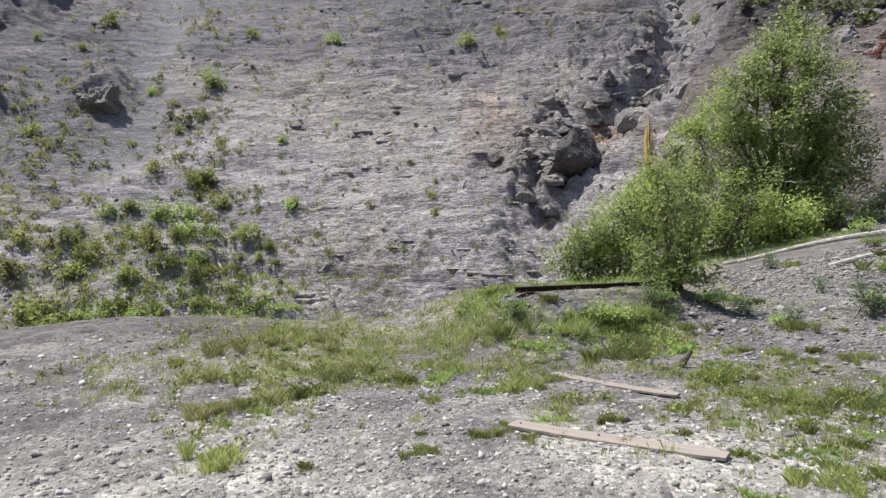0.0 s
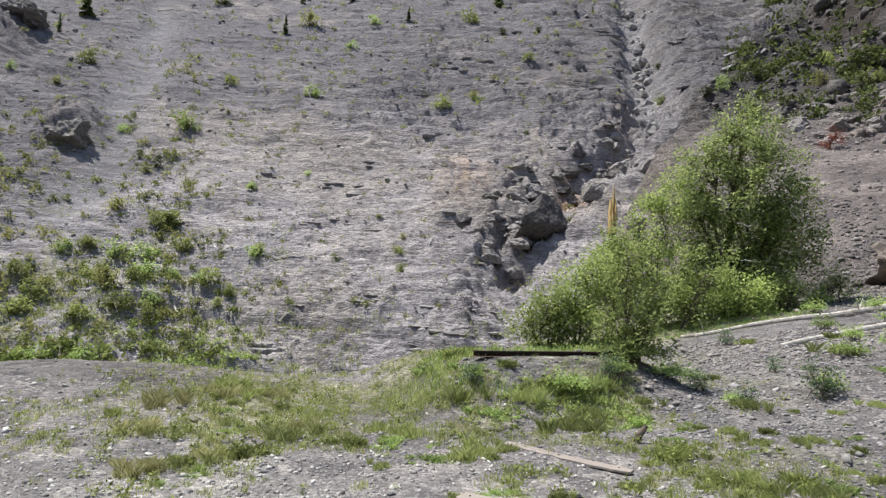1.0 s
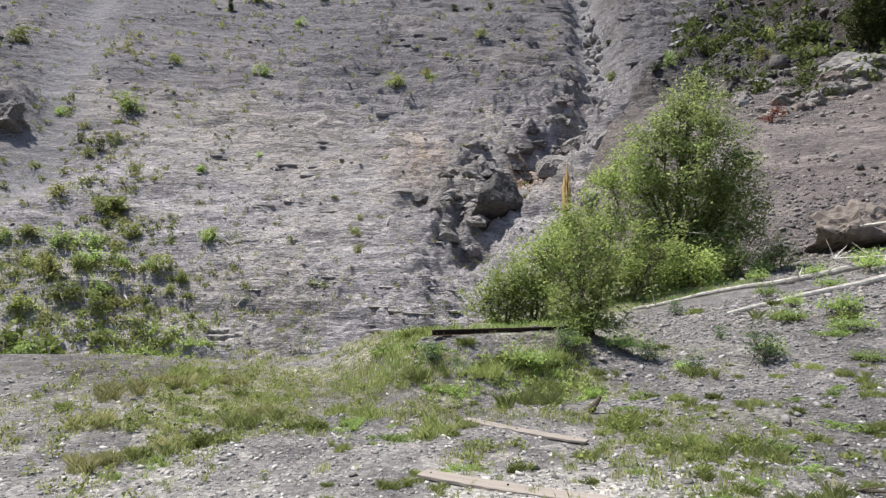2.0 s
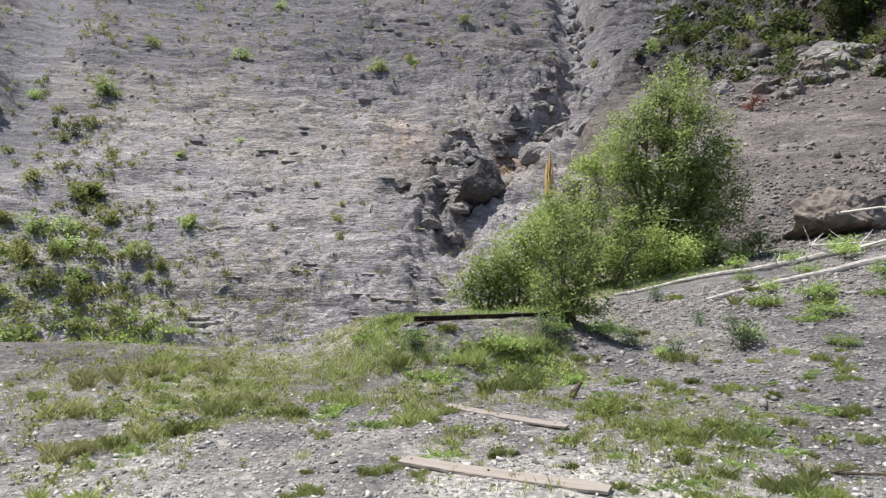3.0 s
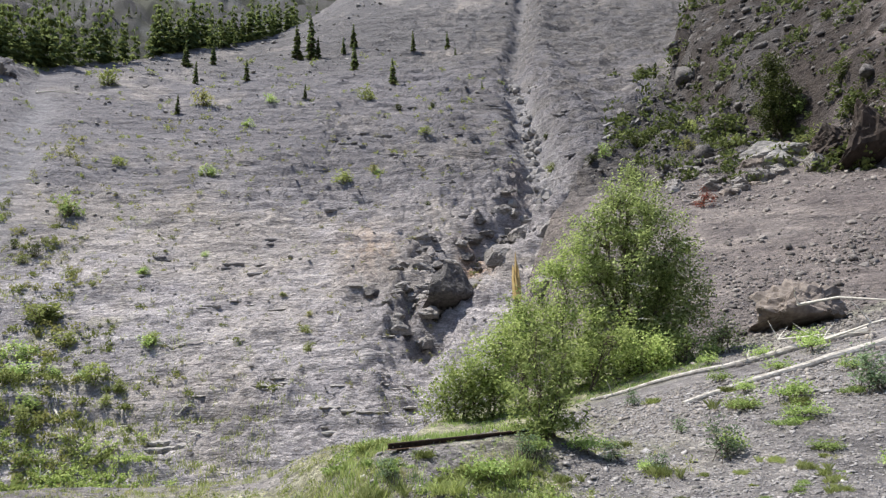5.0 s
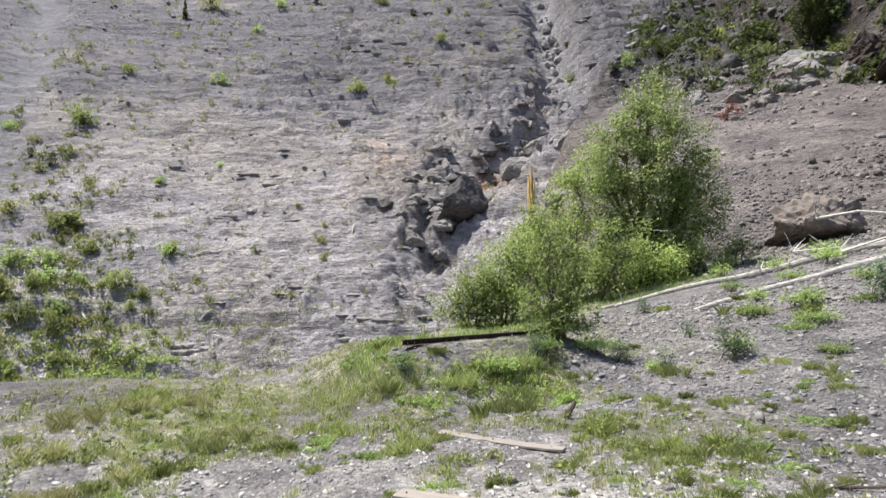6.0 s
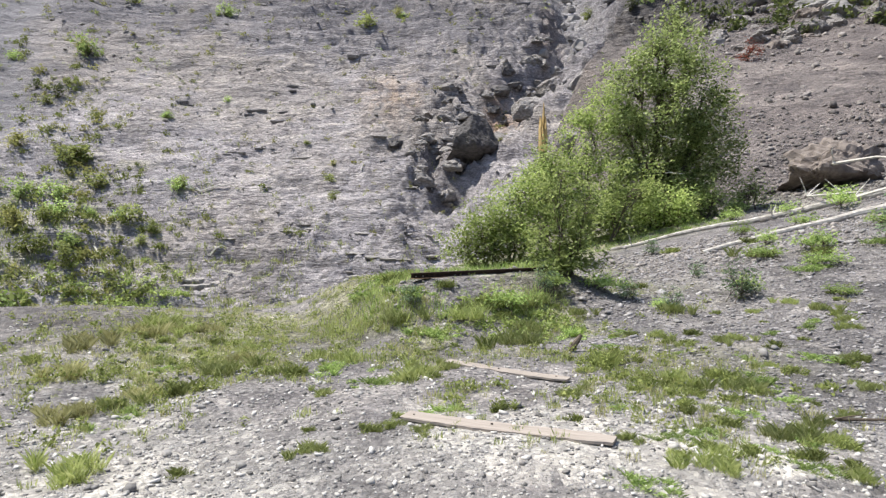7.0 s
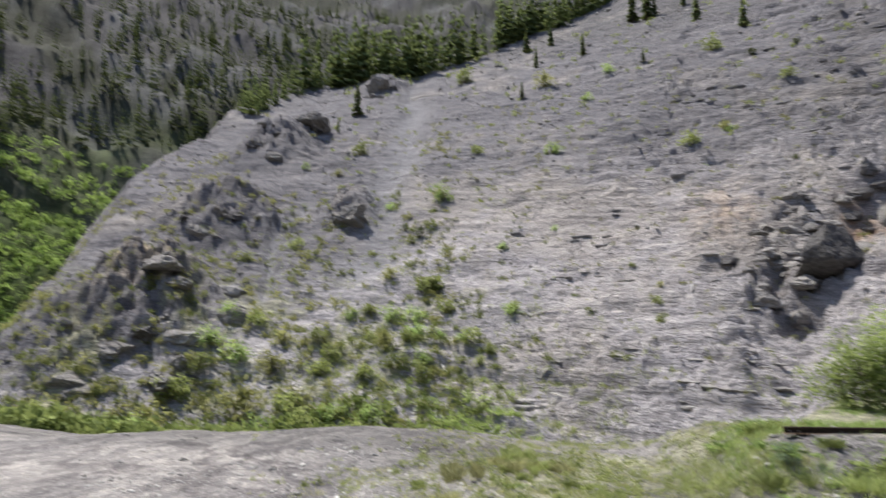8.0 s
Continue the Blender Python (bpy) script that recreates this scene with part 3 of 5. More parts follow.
# ---- steel rail and timber on the flat ----
def steel_rail():
    a, b = Vector((-0.70, 8.00, 0)), Vector((1.25, 9.10, 0))
    d = b - a
    za, zb = 0.718, 0.70
    ob = thing("steel_rail", pose(a.x, a.y, za, 0, -math.degrees(math.atan2(zb - za, d.length)), math.degrees(math.atan2(d.y, d.x))),
               "dark rusty steel rail lying on a grassy bank", "rail")
    L = d.length
    for name, y0, y1, z0, z1, label in (("foot", -0.05, 0.05, 0.0, 0.012, "thin rusty foot, lit look in its colour"), ("web", -0.010, 0.010, 0.010, 0.056, ""), ("head", -0.026, 0.026, 0.054, 0.08, "")):
        bm = bmesh.new()
        bmesh.ops.create_cube(bm, size=1.0, matrix=Matrix.Translation((L / 2, (y0 + y1) / 2, (z0 + z1) / 2)) @ Matrix.Diagonal((L, y1 - y0, z1 - z0, 1)))
        bmesh.ops.bevel(bm, geom=bm.edges[:], offset=0.004, segments=1, affect='EDGES')
        part(name, bm, M_RUST_LIT if name == "foot" else M_RUST, ob, label)
    for x in (0.06, 0.16):
        bm = bmesh.new()
        bmesh.ops.create_cone(bm, cap_ends=True, segments=10, radius1=0.009, radius2=0.008, depth=0.010,
                              matrix=Matrix.Translation((x, -0.014, 0.034)) @ Matrix.Rotation(math.pi / 2, 4, 'X'))
        part("bolt", bm, M_BOARD, ob, "pale bolt head")


M_RUBBLE = speckled("shale_rubble", (0.18, 0.17, 0.16), (0.38, 0.36, 0.34), 2.0, rand=0.4)
M_DRYSHRUB = leafy("olive_leaves", (0.2, 0.21, 0.07), (0.42, 0.42, 0.17), 0.5)
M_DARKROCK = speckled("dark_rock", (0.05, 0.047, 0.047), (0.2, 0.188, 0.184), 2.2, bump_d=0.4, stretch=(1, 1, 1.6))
M_LEDGE = speckled("ledge_rock", (0.16, 0.15, 0.145), (0.42, 0.4, 0.375), 2.2, bump_d=0.12, stretch=(0.6, 0.6, 3.0))
M_DARKSCREE = speckled("dark_scree_stone", (0.09, 0.083, 0.08), (0.27, 0.25, 0.24), 5.0, rand=0.5)
M_CHIP = speckled("shale_chip", (0.14, 0.133, 0.135), (0.33, 0.318, 0.315), 7.0, rand=0.5)
M_HIGHLEDGE = speckled("high_ledge_rock", (0.13, 0.126, 0.13), (0.33, 0.32, 0.325), 2.0, bump_d=0.2, stretch=(0.6, 0.6, 3.0))
# lighter copy of the rust: the lit look of the rail foot as colour
M_RUST_LIT = speckled("lit_rust", (0.10, 0.06, 0.035), (0.22, 0.15, 0.10), 20.0, 0.8, 0.003)
steel_rail()


def plank(a, b, width, thick, label, seed, broken):
    a, b = Vector(a), Vector(b)
    d = b - a
    ob = thing("plank", pose(a.x, a.y, 0, 0, 0, math.degrees(math.atan2(d.y, d.x))), label, "plank", "planks on the gravel")
    g = random.Random(seed)
    n, L = 26, d.length
    za, zb = rise(a.x, a.y), rise(b.x, b.y)
    lift = max(rise(*a.lerp(b, k / 12).xy) - za - (zb - za) * k / 12 for k in range(13)) - 0.013
    za, zb = za + lift, zb + lift
    bm = bmesh.new()
    rows = []
    for i in range(n + 1):
        u = i / n
        p = a.lerp(b, u)
        z = (1 - u) * za + u * zb + 0.006 * math.sin(u * 5 + seed)
        w = width * (1 + 0.09 * g.uniform(-1, 1)) * (0.55 + 0.45 * min(1, (1 - u) * 9 + 0.3)) / 2
        if broken and 0.36 < u < 0.44:
            w *= 0.72
        rows.append([bm.verts.new((u * L, y, z + dz)) for y, dz in ((-w, 0), (-w, thick * 0.85), (-w * 0.85, thick), (w * 0.85, thick), (w, thick * 0.8), (w, 0))])
    for r, s in zip(rows, rows[1:]):
        for k in range(6):
            bm.faces.new((r[k], r[(k + 1) % 6], s[(k + 1) % 6], s[k]))
    bm.faces.new(rows[0][::-1])
    bm.faces.new(rows[-1])
    bmesh.ops.recalc_face_normals(bm, faces=bm.faces[:])
    part("board", bm, M_BOARD, ob)
    for x in (0.07, 0.45 * L, L - 0.12):
        bm = bmesh.new()
        p = a.lerp(b, x / L)
        bmesh.ops.create_cone(bm, cap_ends=True, segments=8, radius1=0.009, radius2=0.007, depth=0.006,
                              matrix=Matrix.Translation((x, g.uniform(-0.02, 0.02), za + (zb - za) * x / L + thick + 0.001)))
        part("nail", bm, M_RUST, ob, "rusty nail head")


plank((-0.45, 4.42, 0), (0.88, 3.80, 0), 0.165, 0.022, "pale weathered wooden plank lying flat on gravel", 3, False)
plank((-0.19, 6.02, 0), (0.88, 5.42, 0), 0.135, 0.02, "grey weathered split plank half sunk in gravel", 8, True)


def dark_stub():
    ob = thing("wood_stub", pose(1.10, 6.52, rise(1.1, 6.52)), "short dark charred wood stub leaning in grass", "stub")
    bm = bmesh.new()
    tube(bm, bent((-0.06, 0, -0.05), (0.10, 0.03, 0.17), 4, 0.006, 4), [0.035, 0.036, 0.034, 0.03, 0.02], 8)
    part("stub", bm, M_DARKBARK, ob)


dark_stub()


# ---- fallen birches on the rise ----
def fallen_trunk(a, b, r0, r1, label, seed, twigs):
    a, b = Vector(a), Vector(b)
    mid = a.lerp(b, 0.5)
    ob = thing("fallen_trunk", pose(mid.x, mid.y, 0), label, "log", "fallen birch trunks")
    n = 12
    pts = []
    for i in range(n + 1):
        p = a.lerp(b, i / n)
        r = r0 + (r1 - r0) * i / n
        pts.append(Vector((p.x - mid.x + random.Random(seed + i).uniform(-0.03, 0.03), p.y - mid.y, rise(p.x, p.y) + r * 0.75)))
    bm = bmesh.new()
    tube(bm, pts, [r0 + (r1 - r0) * i / n for i in range(n + 1)], 10)
    part("trunk", bm, M_BARK, ob)
    g = random.Random(seed)
    for k in range(twigs):
        u = g.uniform(0.12, 0.95)
        p = pts[int(u * n)]
        e = p + Vector((g.uniform(-0.3, 0.25), g.uniform(-0.3, 0.1), g.uniform(0.18, 0.4)))
        bm = bmesh.new()
        tube(bm, bent(p, e, 3, 0.02, seed + k), [0.022, 0.016, 0.011, 0.005], 5)
        part("branch_stub", bm, M_DEADWOOD, ob)
    return ob


fallen_trunk((4.02, 17.3, 0), (10.95, 15.9, 0), 0.045, 0.11, "long thin white birch trunk fallen across scree", 5, 7)
fallen_trunk((4.65, 12.35, 0), (11.6, 13.95, 0), 0.045, 0.125, "thicker white birch trunk fallen on scree", 15, 5)


def dead_branch(pts, r, label, mat=None, twigs=2, seed=0, lift=0.05):
    """A bare branch lying on the ground along plan points (x, y, height over ground)."""
    o = pts[0]
    ob = thing("dead_branch", pose(o[0], o[1], 0), label, "branch")
    line = [Vector((x - o[0], y - o[1], rise(x, y) + h + lift)) for x, y, h in pts]
    bm = bmesh.new()
    tube(bm, line, [r * (1 - 0.7 * i / (len(line) - 1)) for i in range(len(line))], 6)
    part("stem", bm, mat or M_DEADWOOD, ob)
    g = random.Random(seed)
    for k in range(twigs):
        p = line[g.randrange(len(line) - 1)]
        L = (line[-1] - line[0]).length * g.uniform(0.15, 0.35)
        e = p + Vector((g.uniform(-1, 1), g.uniform(-0.6, 0.3), g.uniform(0.2, 1.0))).normalized() * L
        bm = bmesh.new()
        tube(bm, bent(p, e, 3, L * 0.06, seed + k), [r * 0.6, r * 0.45, r * 0.3, r * 0.12], 5)
        part("twig", bm, mat or M_DEADWOOD, ob)
    return ob


dead_branch([(12.6, 21.6, 0.9), (13.4, 20.6, 0.9), (14.2, 19.6, 0.5), (15.0, 18.6, 0.2)], 0.06, "long bleached branch arching over scree", twigs=1, seed=2)
dead_branch([(9.6, 15.6, 0.1), (10.4, 14.9, 0.35), (11.4, 14.6, 0.45), (12.2, 14.4, 0.4)], 0.04, "bleached forked branch beside the trunks", twigs=4, seed=3)
dead_branch([(8.9, 16.4, 0.35), (9.8, 15.6, 0.2), (10.6, 15.1, 0.1)], 0.03, "thin bleached branch beside the trunks", twigs=3, seed=4)
dead_branch([(2.5, 4.35, 0), (2.9, 4.3, 0.03), (3.3, 4.15, 0.02)], 0.012, "thin dry branch on gravel", M_DARKBARK, 2, 5, 0.01)
SLOPE_STICKS = [(-26.8, 42.8, 2.3, -65), (-27.0, 43.3, 3.3, 12), (-28.3, 46.9, 2.2, -50), (-22.9, 54.8, 3.8, 18), (-9.2, 57.0, 1.3, 80),
                (-18.1, 46.2, 1.6, 75), (-29.5, 53.5, 1.9, 40), (-59.9, 83.4, 2.4, 70), (-98.4, 110.1, 6.5, 85), (-60.2, 55.1, 2.6, 70),
                (-52.0, 52.9, 2.4, 35), (-82.3, 128.0, 9.1, 20), (-19.3, 48.0, 1.4, 30), (-17.8, 46.5, 1.6, -20), (-28.5, 42.6, 1.8, 3), (-26.2, 43.0, 1.4, 80)]
for i, (sx, sy, sl, sa) in enumerate(SLOPE_STICKS):
    c, s = math.cos(radians(sa)), math.sin(radians(sa))
    dead_branch([(sx - 0.5 * sl * c * (1 - 2 * k / 3), sy + 0.35 * sl * s * (2 * k / 3 - 1), 0.012 * sl * (k % 2)) for k in range(4)],
                0.03 * sl ** 0.6 + 0.03, "bleached dead branch lying on the rock slope", twigs=3 if i < 2 else 1, seed=20 + i, lift=0.22)


# ---- boulders ----
def boulder(x, y, size, seed, label, material, turn=0, under=0.0, rough=0.10, sink=0.3, cuts=4):
    ob = new("boulder", rock_mesh("boulder", seed, size, rough, material, cuts, 0.5, under))
    ob.matrix_basis = pose(x, y, rise(x, y, sink), 0, 0, turn)
    return tagged(ob, label, "boulder")


boulder(13.4, 22.9, (2.4, 1.6, 1.6), 46, "large brown boulder with a dark hollow underside on scree", M_BROWNROCK, 4, 0.85, 0.24, 0.5, 5)
boulder(1.0, 59.6, (3.3, 2.8, 4.2), 19, "huge dark grey boulder wedged at the gully mouth", M_DARKROCK, 30, 0.95, 0.07, 1.2, 5)
boulder(7.2, 70.5, (2.6, 2.3, 2.4), 12, "dark grey boulder above the gully mouth", M_ROCK, 70, 0.2, 0.10, 0.8, 5)
boulder(11.0, 76.0, (2.6, 2.4, 1.8), 13, "grey boulder jammed in the gully", M_ROCK, 10, 0.0, 0.10, 0.6)
boulder(4.0, 66.0, (2.0, 1.8, 2.0), 14, "grey boulder jammed in the gully", M_ROCK, 50, 0.0, 0.12, 0.6)
boulder(-55.6, 66.0, (3.8, 3.2, 3.2), 21, "rough dark rock outcrop on the slope", M_ROCK, 0, 0.35, 0.26, 1.8, 5)
boulder(-88.0, 92.5, (5.5, 5.0, 3.6), 22, "rough grey crag high on the slope", M_ROCK, 40, 0.3, 0.3, 2.2, 5)
boulder(-98.0, 128.0, (5.0, 4.5, 4.5), 23, "jagged grey crag on the ridge", M_ROCK, 10, 0.2, 0.34, 2.0, 5)
M_PALEROCK = speckled("pale_rock", (0.19, 0.18, 0.173), (0.33, 0.317, 0.305), 1.8, bump_d=0.15)
boulder(30.6, 52.0, (2.5, 1.7, 1.5), 31, "pale grey broken rock at the head of the scree", M_PALEROCK, 20, 0.3, 0.12, 0.5)
boulder(32.3, 55.5, (4.2, 2.4, 1.7), 32, "pale flat-topped rock ledge above the scree", M_PALEROCK, -15, 0.2, 0.14, 0.9, 5)
boulder(31.5, 48.5, (1.7, 1.4, 1.5), 33, "grey broken rock at the head of the scree", M_ROCK, 70, 0.2, 0.14, 0.4)
boulder(27.5, 49.5, (1.5, 1.4, 1.2), 34, "grey broken rock at the head of the scree", M_ROCK, 0, 0.2, 0.14, 0.4)
boulder(25.2, 48.8, (1.4, 1.1, 1.0), 35, "grey broken rock at the head of the scree", M_ROCK, 40, 0.2, 0.14, 0.4)
boulder(22.5, 48.2, (1.2, 1.0, 0.9), 36, "grey broken rock at the head of the scree", M_ROCK, 20, 0.2, 0.14, 0.4)
boulder(20.1, 49.9, (0.7, 0.6, 0.6), 37, "small pale rock at the head of the scree", M_PALEROCK, 0, 0.0, 0.1, 0.15)
# umber earth taken near black: the overhang's shade is in the base colour
M_BANK_SHADE = speckled("umber_rock_with_shade", (0.022, 0.018, 0.016), (0.085, 0.066, 0.057), 1.6, bump_d=0.2)
boulder(35.2, 46.4, (4.4, 3.6, 6.2), 38, "umber overhanging bank of earth and rock, shade in its colour", M_BANK_SHADE, 0, 1.25, 0.16, rise(35.2, 46.4) - 13.0, 5)
boulder(38.6, 44.0, (4.0, 3.4, 6.6), 39, "umber overhanging bank of earth and rock, shade in its colour", M_BANK_SHADE, 30, 1.2, 0.16, rise(38.6, 44.0) - 14.0, 5)
boulder(34.4, 50.5, (2.4, 2.2, 2.6), 40, "broken rock below the overhanging bank, shade in its colour", M_BANK_SHADE, 70, 0.6, 0.22, 0.9, 5)
GULLY_ROCKS = [(22.1, 148.9, 3.8), (21.3, 135.9, 3.5), (24.7, 138.2, 2.9), (20.5, 124.2, 2.5), (17.7, 99.3, 2.9), (16.7, 87.8, 3.0), (18.5, 108.2, 2.4),
               (17.0, 83.3, 2.0), (16.5, 90.8, 2.5), (15.4, 95.4, 1.9), (10.5, 80.9, 1.9), (22.3, 159.7, 2.5), (20.0, 115.5, 2.6), (18.0, 103.0, 2.2), (16.0, 86.0, 1.8)]
gr = random.Random(17)
for k in range(60):
    by = 79 + 75 * gr.random() ** 1.5
    GULLY_ROCKS.append((float(gully_x(by)) + gr.uniform(-1.6, 1.6), by, gr.uniform(0.7, 2.3)))
for i, (bx, by, bs) in enumerate(GULLY_ROCKS):
    boulder(bx, by, (bs * 0.55, bs * 0.45, bs * 0.5), 50 + i, "pale blue-grey slab lying in the gully", M_PALEROCK, i * 47, 0.0, 0.1, 0.2, 3)
for i in range(26):
    bx, by = random.uniform(12, 26), random.uniform(24, 42)
    if bx > 0.38 * by and bx < 0.72 * by:
        bs = random.uniform(0.15, 0.4)
        boulder(bx, by, (bs, bs * 0.8, bs * 0.6), 80 + i, "angular grey rock lying on scree", M_SCREE, i * 31, 0.0, 0.1, 0.1, 2)


br = random.Random(31)
for i in range(150):
    # broken blocks of the outcrop beside the gully, and of the rocky bank
    if i < 90:
        by = br.uniform(57, 84)
        bx = float(gully_x(by)) - (0.3 + 8.5 * br.random() ** 1.3) * (1.0 if by < 74 else 0.6)
        bs, mat, lab = br.uniform(0.4, 1.7), (M_ROCK if i % 4 else M_DARKROCK), "broken grey block of the outcrop beside the gully"
    else:
        bx = br.uniform(20, 36)
        by = 45.5 + 0.5 * (bx - 21) + 12 * br.random() ** 1.6
        bs, mat, lab = br.uniform(0.3, 1.3), (M_ROCK if i % 3 else M_BROWNROCK), "broken rock block at the head of the scree"
    boulder(bx, by, (bs * 1.2, bs * br.uniform(0.7, 1), bs * br.uniform(0.45, 0.8)), 120 + i, lab, mat, i * 37, 0.15, 0.26, 0.4 * bs, 3)


for i in range(16):
    bx, by = random.uniform(-66, -50), random.uniform(28, 46)
    bs = random.uniform(1.2, 3.4)
    boulder(bx, by, (bs, bs * 0.8, bs * 0.45), 220 + i, "pale grey slab of bedrock on the lower slope", M_PALEROCK if i % 4 == 0 else M_ROCK, i * 29, 0.1, 0.16, 0.35 * bs, 4)


for i in range(16):
    by = 46 + 1.9 * i + random.uniform(-1, 1)
    bx = float(np.interp(by, [0, 50, 85, 110], [8, 8, 27, 52])) + random.uniform(-3, 1.5)
    bs = random.uniform(0.8, 1.9)
    boulder(bx, by, (bs, bs * 0.8, bs * 0.8), 250 + i, "dark grey block on the far lip of the gully", M_DARKROCK if i % 2 else M_ROCK, i * 53, 0.1, 0.14, 0.4 * bs, 3)


for i in range(24):
    cx0, cy0, cs = ((-86, 79, 4.5), (-71, 56, 4.0), (-53, 36, 4.5), (-95, 127, 5.0))[i % 4]
    bx, by = cx0 + random.uniform(-cs, cs), cy0 + random.uniform(-cs, cs) * 0.8
    bs = random.uniform(1.0, 2.3)
    boulder(bx, by, (bs * 1.3, bs * 0.8, bs * 0.7), 280 + i, "rough dark block of a crag on the slope", M_DARKROCK if i % 3 == 0 else M_ROCK, i * 23, 0.15, 0.3, 0.6 * bs, 4)


# ---- ledges of the layered rock ----
def slab_bm(length, depth, height, seed, cols=16):
    """A broken bed of rock: a flat top, a jagged stepped front with an undercut, ends that run back into the slope."""
    g = random.Random(seed)
    bm = bmesh.new()
    rows = []
    for i in range(cols + 1):
        u = i / cols
        x = (u - 0.5) * length
        fade = 1 - abs(2 * u - 1) ** 3
        n1 = noise.fractal(Vector((x * 0.9, seed * 3.7, 0)), 0.7, 2.2, 4)
        n2 = noise.fractal(Vector((x * 1.7, seed * 5.1, 4)), 0.7, 2.2, 4)
        front = -depth * (0.5 * fade + 0.22 * n1 + 0.10 * g.uniform(-1, 1) - 0.1)
        top = height * (0.85 + 0.22 * n2)
        rows.append([bm.verts.new(p) for p in ((x, depth, top * 1.1), (x, front + 0.25 * depth, top), (x, front + 0.03 * depth, top * 0.92),
                    (x, front, top * g.uniform(0.55, 0.75)), (x, front + 0.10 * depth * (1 + n2), top * g.uniform(0.25, 0.42)), (x, front + 0.34 * depth, -0.15 * height), (x, depth, -0.15 * height))])
    k = len(rows[0])
    for r, t in zip(rows, rows[1:]):
        for j in range(k):
            bm.faces.new((r[j], t[j], t[(j + 1) % k], r[(j + 1) % k]))
    bm.faces.new(rows[0])
    bm.faces.new(rows[-1][::-1])
    bmesh.ops.recalc_face_normals(bm, faces=bm.faces[:])
    return bm


def slab_mesh(length, depth, height, seed, material):
    me = bpy.data.meshes.new("rock_ledge")
    bm = slab_bm(length, depth, height, seed)
    bm.to_mesh(me)
    bm.free()
    me.materials.append(material)
    return me


def bedrock_stack(x0, y0, x1, y1, beds, thick, step, label, material, seed):
    """Thick beds standing one above another at the foot of the slope."""
    a, b = Vector((x0, y0, 0)), Vector((x1, y1, 0))
    d = b - a
    c = (a + b) / 2
    zb = min(rise(*a.lerp(b, k / 6).xy) for k in range(7)) - 0.15
    ob = thing("bedrock_stack", pose(c.x, c.y, zb, 0, 0, math.degrees(math.atan2(d.y, d.x))), label, "bedrock")
    g = random.Random(seed)
    z = 0.0
    for k in range(beds):
        h = thick * g.uniform(0.6, 1.3)
        bm = slab_bm(d.length * (1.05 - 0.05 * k) * g.uniform(0.8, 1.05), 1.0, h * 1.3, seed + k, 30)
        bm.transform(Matrix.Translation((g.uniform(-0.3, 0.3), 0.1 + step * k + g.uniform(-0.12, 0.12), z)) @ Matrix.Rotation(radians(g.uniform(-1.5, 2.5)), 4, 'Y'))
        part("bed", bm, material, ob)
        z += h
    return ob


LEDGE_HIGH = [slab_mesh(2.6 + 0.4 * (k % 3), 0.9, 0.5 + 0.12 * (k % 4), 330 + k, M_HIGHLEDGE) for k in range(9)]
LEDGE_MESHES = [slab_mesh(2.6 + 0.5 * (k % 3), 0.8, 0.3 + 0.08 * (k % 3), 300 + k, M_LEDGE) for k in range(8)]
bedrock_stack(-8.4, 46.6, -2.9, 49.4, 8, 0.5, 0.62, "bedrock stack of thick grey shale beds with dark gaps", M_LEDGE, 410)
bedrock_stack(-19.5, 54.6, -11.5, 56.6, 2, 0.25, 0.5, "low bedrock step of grey shale on the slope", M_LEDGE, 430)
bedrock_stack(-12.5, 53.0, -6.5, 55.0, 2, 0.25, 0.5, "low bedrock step of grey shale on the slope", M_LEDGE, 440)
bedrock_stack(-23.5, 43.9, -18.5, 45.0, 3, 0.4, 0.6, "low bedrock step at the foot of the slope", M_LEDGE, 450)
bedrock_stack(-5.6, 56.0, -2.6, 57.6, 4, 0.5, 0.5, "dark broken beds of rock beside the gully mouth", M_DARKROCK, 460)
lg = random.Random(77)
made = 0
while made < 130:
    if made < 36:
        lx, ly = lg.uniform(-24, -2), lg.uniform(46.5, 64)
    else:
        ly = lg.uniform(66, 130)
        lx = float(gully_x(ly)) - 3 - 34 * lg.random() ** 1.4
    if value_noise(np.array([lx * 0.18]), np.array([ly * 0.3]), 301)[0] < 0.5:
        continue
    size = lg.uniform(0.2, 0.5) * (0.7 + ly / 150)
    ob = new("rock_ledge", LEDGE_MESHES[made % 8] if ly < 64 else LEDGE_HIGH[made % 9])
    ob.matrix_basis = pose(lx, ly, rise(lx, ly, 0.12 * size), lg.uniform(0, 14), lg.uniform(-3, 5), lg.uniform(-14, 14)) @ Matrix.Diagonal((size * lg.uniform(0.9, 1.7), size, size, 1))
    tagged(ob, "jutting grey ledge of layered shale", "ledge", "rock ledges on the slope")
    made += 1

for i in range(50):
    ly = lg.uniform(72, 112)
    lx = float(gully_x(ly)) + lg.uniform(3, 22) * (0.5 + ly / 200)
    size = lg.uniform(0.25, 0.6) * (0.6 + ly / 130)
    ob = new("rock_ledge", LEDGE_HIGH[i % 6])
    ob.matrix_basis = pose(lx, ly, rise(lx, ly, 0.1 * size), lg.uniform(0, 30), lg.uniform(-35, 10), lg.uniform(-30, 30)) @ Matrix.Diagonal((size * lg.uniform(0.9, 1.7), size, size * 1.2, 1))
    tagged(ob, "dark jutting ledge of rock beside the gully", "ledge", "rock ledges beside the gully")


